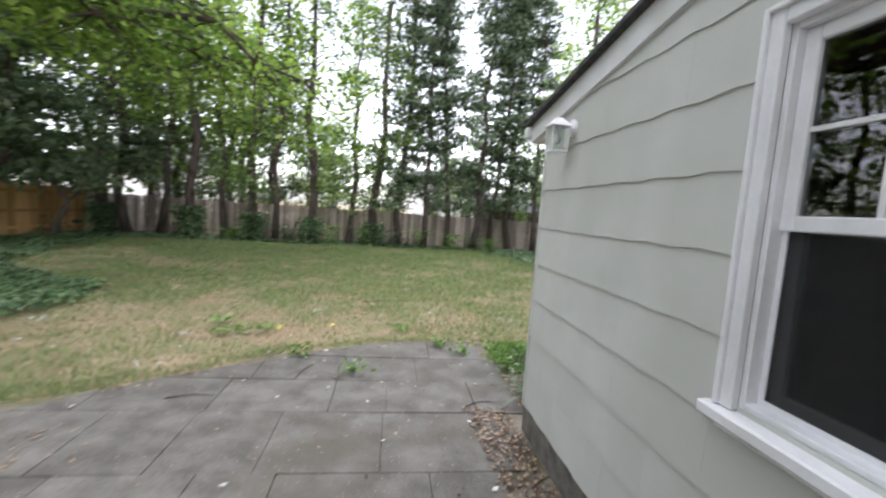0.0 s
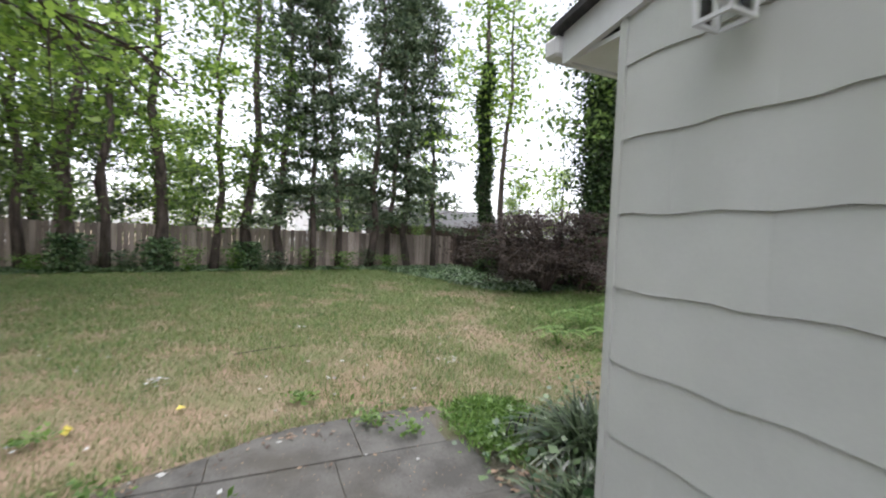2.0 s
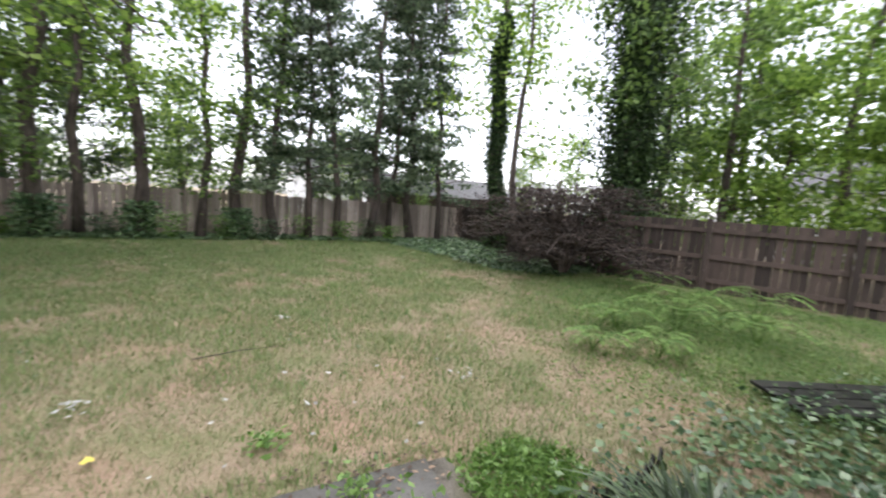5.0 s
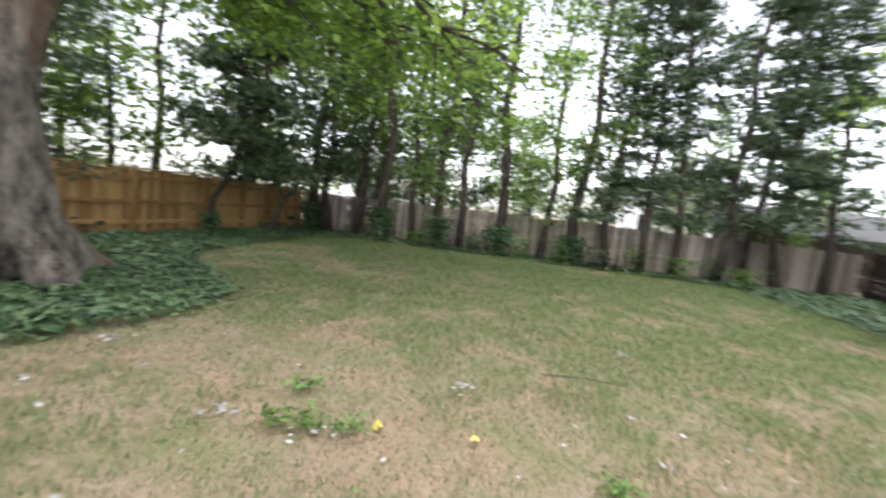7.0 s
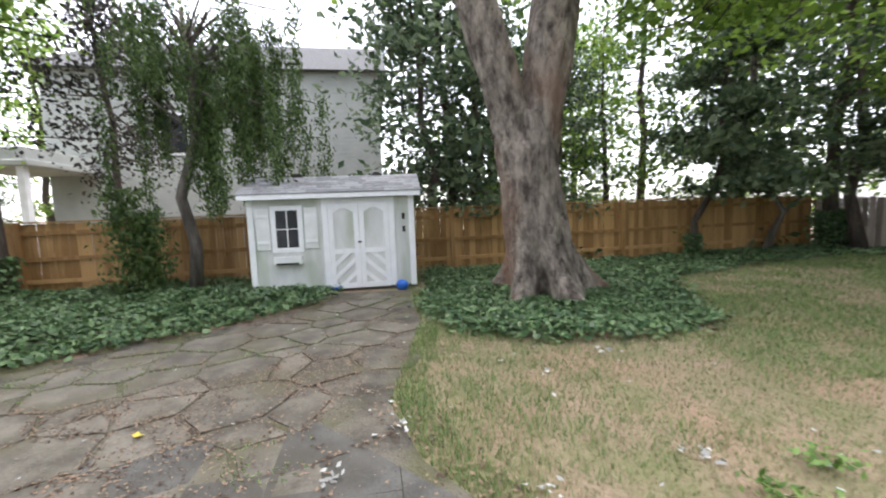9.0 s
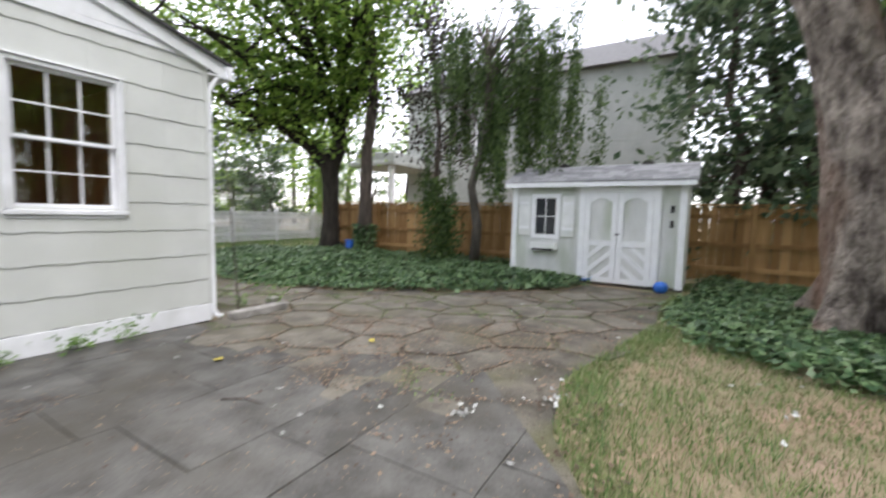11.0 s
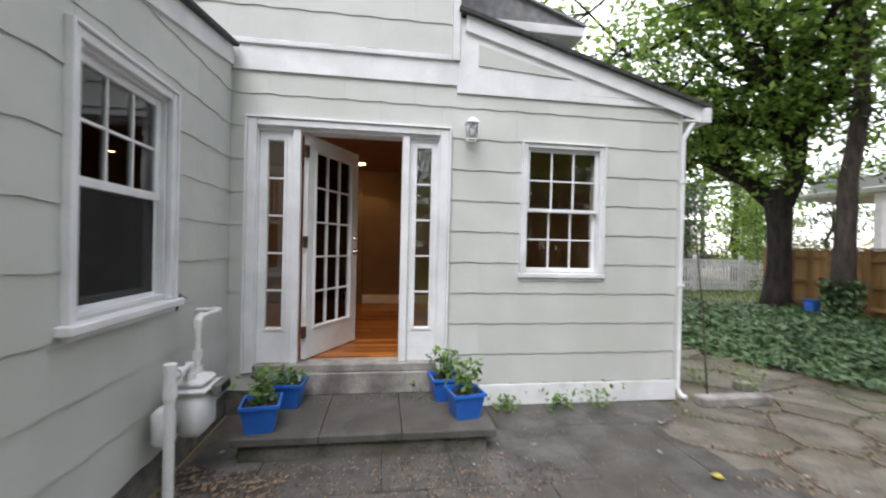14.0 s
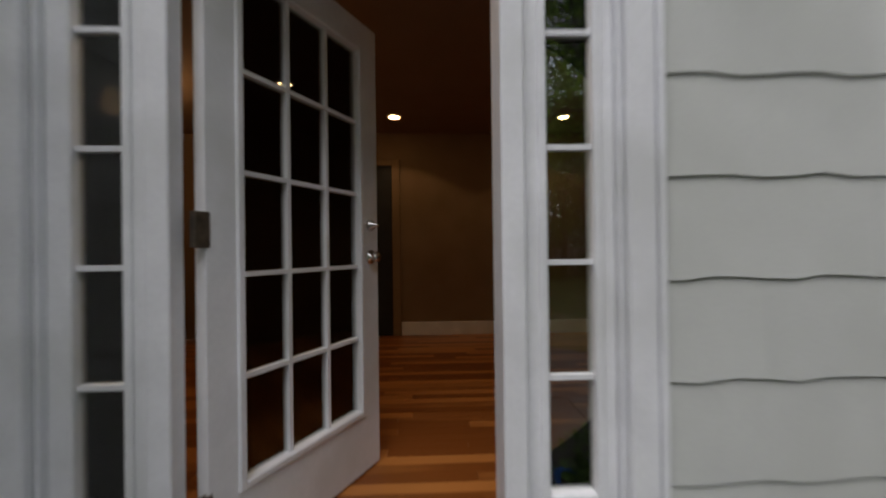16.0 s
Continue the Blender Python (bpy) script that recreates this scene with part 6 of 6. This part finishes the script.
def grass(name, label, n, h0, h1, w, material, seed, near, poly, tufts=0.0, fuzz=0.0):
    r = np.random.default_rng(seed)
    xs, ys = [p[0] for p in poly], [p[1] for p in poly]
    m = n * 8
    x, y = r.uniform(min(xs), max(xs), m), r.uniform(min(ys), max(ys), m)
    k = inside(poly, x, y) & ~inside(PATIO, x, y) & ~inside(IVY2, x, y)
    d = np.hypot(x + 1.5, y - 5.0)
    k &= r.uniform(size=m) < 1 / (1 + (d / near) ** 1.6)
    if tufts:
        k &= (patches(x, y, 0.5, 40) * 0.55 + patches(x, y, 2.6, 50) * 0.45 + np.clip((y - 9) * 0.02, -0.02, 0.1) + r.normal(0, 0.07, m)) > tufts
    x, y, d = x[k][:n], y[k][:n], d[k][:n]
    x, y = x + r.normal(0, 1, len(x)) * fuzz, y + r.normal(0, 1, len(x)) * fuzz
    n = len(x)
    a, ln = r.uniform(0, 6.283, n), r.uniform(0.2, 1.0, n)
    h = r.uniform(h0, h1, n)
    ww = w * (0.6 + d / 9) * r.uniform(0.6, 1.3, n)
    b = np.column_stack([x, y, np.full(n, -0.012)])
    s = np.column_stack([-np.sin(a) * ww, np.cos(a) * ww, 0 * a])
    tip = b + np.column_stack([np.cos(a) * ln * h, np.sin(a) * ln * h, h])
    v = np.stack([b - s, b + s, tip], 1).reshape(-1, 3)
    return tagged(new(name, mesh_np(name, v, np.arange(3 * n).reshape(-1, 3), material)), label, "grass", kind="stuff")


FIELD = [(-10.8, 4.3), (-5.6, 3.9), (-4.6, 3.6), (-3.0, 4.3), (-2.2, 5.0), (0.2, 5.5), (0.3, 4.5), (9.6, 4.7), (6.9, 11.6), (6.9, 19.6), (-11.6, 16.4)]
grass("lawn_grass", "thin patchy lawn grass, green and straw", 190000, 0.02, 0.06, 0.0035, GRASS, 1, 5.0, FIELD)
grass("straw_grass", "dry straw-coloured grass in the lawn", 70000, 0.01, 0.035, 0.003, DRYGRASS, 2, 5.0, FIELD)
grass("green_tufts", "taller green grass tufts in the lawn", 160000, 0.03, 0.09, 0.004, TUFT, 3, 9.0, FIELD, 0.465)
grass("weed_grass", "rank green grass among the weeds before the board fence", 24000, 0.03, 0.13, 0.004, TUFT, 8, 12.0, [(1.9, 5.75), (2.6, 6.6), (3.6, 8.2), (4.6, 9.8), (5.4, 11.2), (7.0, 11.5), (10.0, 4.8), (4.8, 5.0), (2.6, 5.5)], 0.44, 0.4)
grass("side_grass", "green grass before the white picket fence", 22000, 0.05, 0.14, 0.008, TUFT, 6, 60.0, [(-4.4, -9.4), (-8.0, -8.0), (-11.7, -6.4), (-17.0, -7.0), (-20.0, -22.0), (-4.0, -22.0)])
grass("path_grass", "green grass fringe along the paving", 3800, 0.03, 0.10, 0.004, TUFT, 4, 9.0, [(0.2, 5.5), (-1.0, 5.5), (-2.2, 5.05), (-3.0, 4.4), (-3.8, 3.95), (-4.8, 3.8), (-6.8, 4.25), (-6.6, 4.5), (-4.8, 4.1), (-3.8, 4.25), (-3.0, 4.7), (-2.2, 5.35), (-1.0, 5.8), (0.2, 5.8)])
r = np.random.default_rng(77)
# soil joints between the irregular stones: where two seeds are almost equally near
n = 60000
x, y = r.uniform(-9.4, -3.5, n), r.uniform(-5.0, 4.4, n)
k = inside(PATIO, x, y)
x, y = x[k], y[k]
near2 = np.sort(np.stack([(x - a) ** 2 + (y - b) ** 2 - w for (a, b), w in zip(seeds, weight)]), 0)[:2]
gap = (near2[1] - near2[0]) + np.abs(r.normal(0, 0.012, len(x)))
joint = gap < 0.075
x, y = x[joint], y[joint]
mossy = patches(x, y, 0.9, 70) + r.normal(0, 0.07, len(x))
g = mossy > 0.58
v, f = leaves(r, np.column_stack([x[g], y[g], np.full(int(g.sum()), 0.012)]), 0.03, 0.3, 0.35, -0.4)
tagged(new("joint_grass", mesh_np("joint_grass", v, f, TUFT)), "grass growing in the joints of the flagstones", "grass", kind="stuff")
g = (mossy < 0.56) & (r.uniform(size=len(x)) < 0.9)
v, f = leaves(r, np.column_stack([x[g], y[g], r.uniform(0.010, 0.018, int(g.sum()))]), 0.03, 0.6, 0.9)
tagged(new("leaf_litter", mesh_np("leaf_litter", v, f, DEADLEAF)), "rusty leaf crumbs lodged in the flagstone joints", "fallen leaves", kind="stuff")


# ---- fallen leaves ----
def litter(name, label, poly, n, size, material, seed, z=0.012, clump=0.0):
    r = np.random.default_rng(seed)
    xs, ys = [p[0] for p in poly], [p[1] for p in poly]
    x, y = r.uniform(min(xs), max(xs), n * 6), r.uniform(min(ys), max(ys), n * 6)
    k = inside(poly, x, y)
    if clump:
        k &= (patches(x, y, 0.7, 60) + r.normal(0, 0.06, len(x))) > clump
    x, y = x[k][:n], y[k][:n]
    v, f = leaves(r, np.column_stack([x, y, r.uniform(z, z + 0.012, len(x))]), size, 0.6, 0.93)
    return tagged(new(name, mesh_np(name, v, f, material)), label, "fallen leaves", kind="stuff")


NEAR = [(-0.05, 0.0), (-0.05, 5.5), (-2.2, 5.1), (-3.8, 3.9), (-8.5, 4.2), (-9.0, 3.0), (-7.2, 1.2), (-5.8, -1.5), (-4.2, 0.0)]
litter("leaf_litter", "brown dead leaves piled along the wall foot", [(-0.03, 0.9), (-0.03, 3.9), (-0.42, 3.9), (-0.30, 2.2), (-0.75, 1.0), (-0.1, 0.85)], 1700, 0.034, DEADLEAF, 1)
litter("leaf_litter", "brown dead leaves scattered over the paving", NEAR, 420, 0.036, DEADLEAF, 2)
litter("leaf_litter", "drifts of rusty leaf crumbs between flagstones", [(-3.4, 4.0), (-8.6, 4.25), (-8.8, 3.4), (-6.0, 3.2), (-5.0, 1.0), (-3.0, 2.4)], 2600, 0.026, DEADLEAF, 3, clump=0.58)
litter("leaf_litter", "pale fallen leaves on paving and lawn", [(-0.1, 0.4), (-0.1, 5.5), (2.0, 8.5), (-3, 9.5), (-7, 8), (-5.4, 4.2), (-8.5, 4.0), (-5.8, -1.0), (-3.9, 0.3)], 150, 0.05, PALELEAF, 4)
litter("leaf_litter", "dead leaves and crumbs along the lawn edge", [(0.1, 5.4), (-1.0, 5.35), (-2.2, 4.9), (-3.0, 4.2), (-4.6, 3.55), (-4.6, 4.0), (-3.0, 4.65), (-2.2, 5.3), (-1.0, 5.75), (0.1, 5.85)], 420, 0.04, DEADLEAF, 5)
litter("leaf_litter", "brown leaves under the house-corner plants", [(0.1, 3.7), (0.1, 4.6), (0.9, 4.4), (2.6, 4.6), (2.6, 3.7)], 1500, 0.05, DEADLEAF, 6)
cv, cf = [], []
r = np.random.default_rng(200)
for x, y, s in ((-4.15, 3.83, 0.16), (-0.59, 6.48, 0.07), (0.81, 6.7, 0.12), (-2.04, 6.83, 0.12), (-0.64, 8.79, 0.13), (-2.75, 5.69, 0.16), (-3.44, 5.58, 0.1), (-3.7, 3.4, 0.10), (-4.8, 5.2, 0.08), (-5.2, 6.0, 0.10), (-3.3, 4.6, 0.12)):
    k = 3 if s < 0.1 else 12
    v, f = leaves(r, np.column_stack([x + r.normal(0, s * 0.55, k), y + r.normal(0, s * 0.55, k), r.uniform(0.015, 0.05, k)]), 0.055, 0.6, 0.7)
    cf.append(f + sum(len(q) for q in cv)), cv.append(v)
tagged(new("curled_leaves", mesh_np("curled_leaves", np.concatenate(cv), np.concatenate(cf), PALELEAF)), "curled pale grey fallen leaf clusters on the ground", "fallen leaves", kind="stuff")
litter("grit", "dark crumbs and dirt specks on the paving", NEAR, 7500, 0.014, DEADLEAF, 8, z=0.012)
litter("grit", "dirt crumbs and leaf scraps before the doorstep", [(-0.1, 0.9), (-0.1, 2.0), (-2.6, 1.2), (-2.1, 0.85)], 1500, 0.022, DEADLEAF, 9, z=0.012)
litter("grit", "leaf scraps on the doorstep", [(-0.15, 0.08), (-0.15, 0.3), (-2.0, 0.3), (-2.0, 0.08)], 260, 0.02, DEADLEAF, 10, z=0.172)
for i, (x, y) in enumerate(((-2.43, 5.96), (-1.8, 6.14), (-4.5, 2.0), (-3.4, 1.3))):
    r = np.random.default_rng(230 + i)
    v, f = leaves(r, np.array([[0, 0, 0.03], [0.02, 0.01, 0.035]]), 0.09, 0.7, 0.8)
    ob = tagged(new("yellow_leaf", mesh_np("yellow_leaf", v, f, YELLOW)), "fallen yellow leaf on the grass", "leaf", "yellow leaves")
    ob.matrix_basis = pose(x, y, 0)
for i, (x, y, L, a) in enumerate(((-0.4, 3.9, 0.3, 20), (-1.9, 4.4, 0.4, 75), (-2.8, 4.0, 0.35, 10), (1.9, 6.4, 0.5, 60), (-1.5, 7.6, 0.8, 15), (-3.0, 2.0, 0.3, 110))):
    bm = bmesh.new()
    tube(bm, [(0, 0, 0.015), (L * 0.5, 0.03, 0.022), (L, 0.0, 0.015)], [0.006, 0.005, 0.002], 5)
    ob = tagged(link("twig", bm, BARK), "thin dead twig lying on the ground", "twig", "fallen twigs")
    ob.matrix_basis = pose(x, y, 0, 0, 0, a)
bm = bmesh.new()
tube(bm, [(-4.35, 0.12, 0.0), (-4.33, 0.05, 0.9), (-4.42, -0.2, 1.8), (-4.6, -0.4, 2.7)], [0.010, 0.008, 0.006, 0.003], 6)
tagged(link("vine_stem", bm, BARK), "thin dark bare stem leaning by the house corner", "stem")
ed = thing("stone_edging", "low stone edging beside the house corner", "edging")
for x0, x1, y in ((-4.95, -4.22, 0.16), (-5.1, -4.97, -0.2)):
    part("stone", boxes((x0, x1, y - 0.07, y + 0.07, 0.0, 0.09), bevel=0.012), CONC, ed)


# ---- neighbours ----
def house(name, label, x0, x1, y0, y1, eave, ridge, along_y, wallm, wins, face, step=0.0, roofm=None):
    """A plain house: walls, clapboard lines on the seen face, gable roof, windows with frames and panes."""
    h = thing(name, label, "house")
    part("wall", boxes((x0, x1, y0, y1, 0, eave)), wallm, h)
    bm = bmesh.new()
    o = 0.35
    if along_y:
        c = (x0 + x1) / 2
        pts = [(x0 - o, eave - 0.1), (c, ridge), (x1 + o, eave - 0.1)]
        vs = [[bm.verts.new((px, yy, pz)) for px, pz in pts] for yy in (y0 - o, y1 + o)]
    else:
        c = (y0 + y1) / 2
        pts = [(y0 - o, eave - 0.1), (c, ridge), (y1 + o, eave - 0.1)]
        vs = [[bm.verts.new((xx, py, pz)) for py, pz in pts] for xx in (x0 - o, x1 + o)]
    a, b_ = vs
    bm.faces.new(a), bm.faces.new(b_[::-1])
    for i in range(3):
        bm.faces.new((a[i], b_[i], b_[(i + 1) % 3], a[(i + 1) % 3]))
    bmesh.ops.recalc_face_normals(bm, faces=bm.faces)
    part("roof", bm, roofm or NROOF, h)
    if face == "x1":
        z = 0.3
        bm = bmesh.new()
        while step and z < eave - 0.1:
            v = box(bm, x1, x1 + 0.022, y0, y1, z, z + step)
            for i in (5, 6):
                v[i].co.x = x1 + 0.004
            z += step
        if step:
            tagged(part("siding", bm, wallm, h), kind="stuff")
        for y, z, w, hh in wins:
            f = part("window", boxes((x1 + 0.02, x1 + 0.07, y - w / 2 - 0.1, y + w / 2 + 0.1, z - 0.1, z + hh + 0.1), bevel=0.01), TRIM, h)
            part("pane", boxes((x1 + 0.071, x1 + 0.08, y - w / 2, y + w / 2, z, z + hh)), SHEDPANE, f)
    else:
        for x, z, w, hh in wins:
            yy = y0 if face == "y0" else y1
            s = -1 if face == "y0" else 1
            f = part("window", boxes((x - w / 2 - 0.1, x + w / 2 + 0.1, min(yy + s * 0.02, yy + s * 0.07), max(yy + s * 0.02, yy + s * 0.07), z - 0.1, z + hh + 0.1), bevel=0.01), TRIM, h)
            part("pane", boxes((x - w / 2, x + w / 2, min(yy + s * 0.071, yy + s * 0.08), max(yy + s * 0.071, yy + s * 0.08), z, z + hh)), SHEDPANE, f)
    return h


h = house("neighbour_house", "large pale clapboard house behind the cedar fence", -30, -19, -8.0, 4.2, 7.3, 10.2, True, NEIGHBOUR, ((-3.6, 4.1, 0.9, 1.4), (2.4, 1.0, 0.9, 1.3)), "x1", 0.16)
part("porch_roof", boxes((-19.0, -15.5, -8.8, -6.2, 3.3, 3.5), (-18.8, -15.7, -8.6, -6.4, 3.5, 3.9), bevel=0.03), NEIGHBOUR, h)
for y in (-6.5,):
    part("porch_post", boxes((-15.8, -15.6, y - 0.1, y + 0.1, 0, 3.5)), TRIM, h)
house("far_house", "white house glimpsed through the trees behind the back fence", 1.0, 7.0, 38, 46, 3.4, 5.5, False, TRIM, ((5.8, 1.2, 0.9, 1.2), (2.5, 1.2, 0.9, 1.2)), "y0")
house("far_house", "pale house glimpsed behind the woods", -24.0, -15.0, 33, 41, 3.2, 5.2, False, TRIM, ((-18, 1.2, 0.9, 1.2),), "y0")
house("far_house", "white house with columns across the street", -32, -22, -44, -36, 3.2, 5.6, False, TRIM, ((-24.5, 1.0, 1.0, 1.4), (-27, 1.0, 1.0, 1.4), (-30, 1.0, 1.0, 1.4)), "y1")
house("far_house", "low dark-roofed outbuilding behind the back fence", 4.6, 11.5, 23, 28, 2.0, 3.0, False, DARKWOOD, (), "y0", roofm=NROOF)
house("far_house", "pale house behind the side fence", 22, 30, 6, 16, 3.2, 5.5, True, TRIM, (), "y0")

pf = thing("picket_fence", "white picket fence along the street side", "fence", pose(-8.6, -9.7, 0, 0, 0, 183) @ Matrix.Diagonal((1, 1, 1.2, 1)))
bm0 = boxes((0, 0.07, -0.01, 0.01, 0.06, 1.0))
me0 = bpy.data.meshes.new("picket")
bm0.to_mesh(me0), bm0.free()
me0.materials.append(TRIM)
for i in range(68):
    share("picket", me0, pf, pose(i * 0.12, 0, 0))
for i in range(5):
    part("post", boxes((i * 2.0 - 0.06, i * 2.0 + 0.06, 0.02, 0.14, 0, 1.12), bevel=0.008), TRIM, pf)
part("rail", boxes((0, 8.2, 0.011, 0.04, 0.25, 0.33)), TRIM, pf)
part("rail", boxes((0, 8.2, 0.011, 0.04, 0.78, 0.86)), TRIM, pf)
bin_ = thing("recycling_bin", "small blue recycling bin by the cedar fence", "bin", pose(-11.45, -4.85, 0))
part("tub", boxes((-0.10, 0.10, -0.14, 0.14, 0.0, 0.34), bevel=0.03), BLUE, bin_)
part("rim", boxes((-0.12, 0.12, -0.16, 0.16, 0.341, 0.37), bevel=0.01), BLUE, bin_)
tagged(link("road", boxes((-60, 30, -31, -24, -0.011, 0.002)), CONC), "pale street beyond the picket fence", "road", kind="structure")
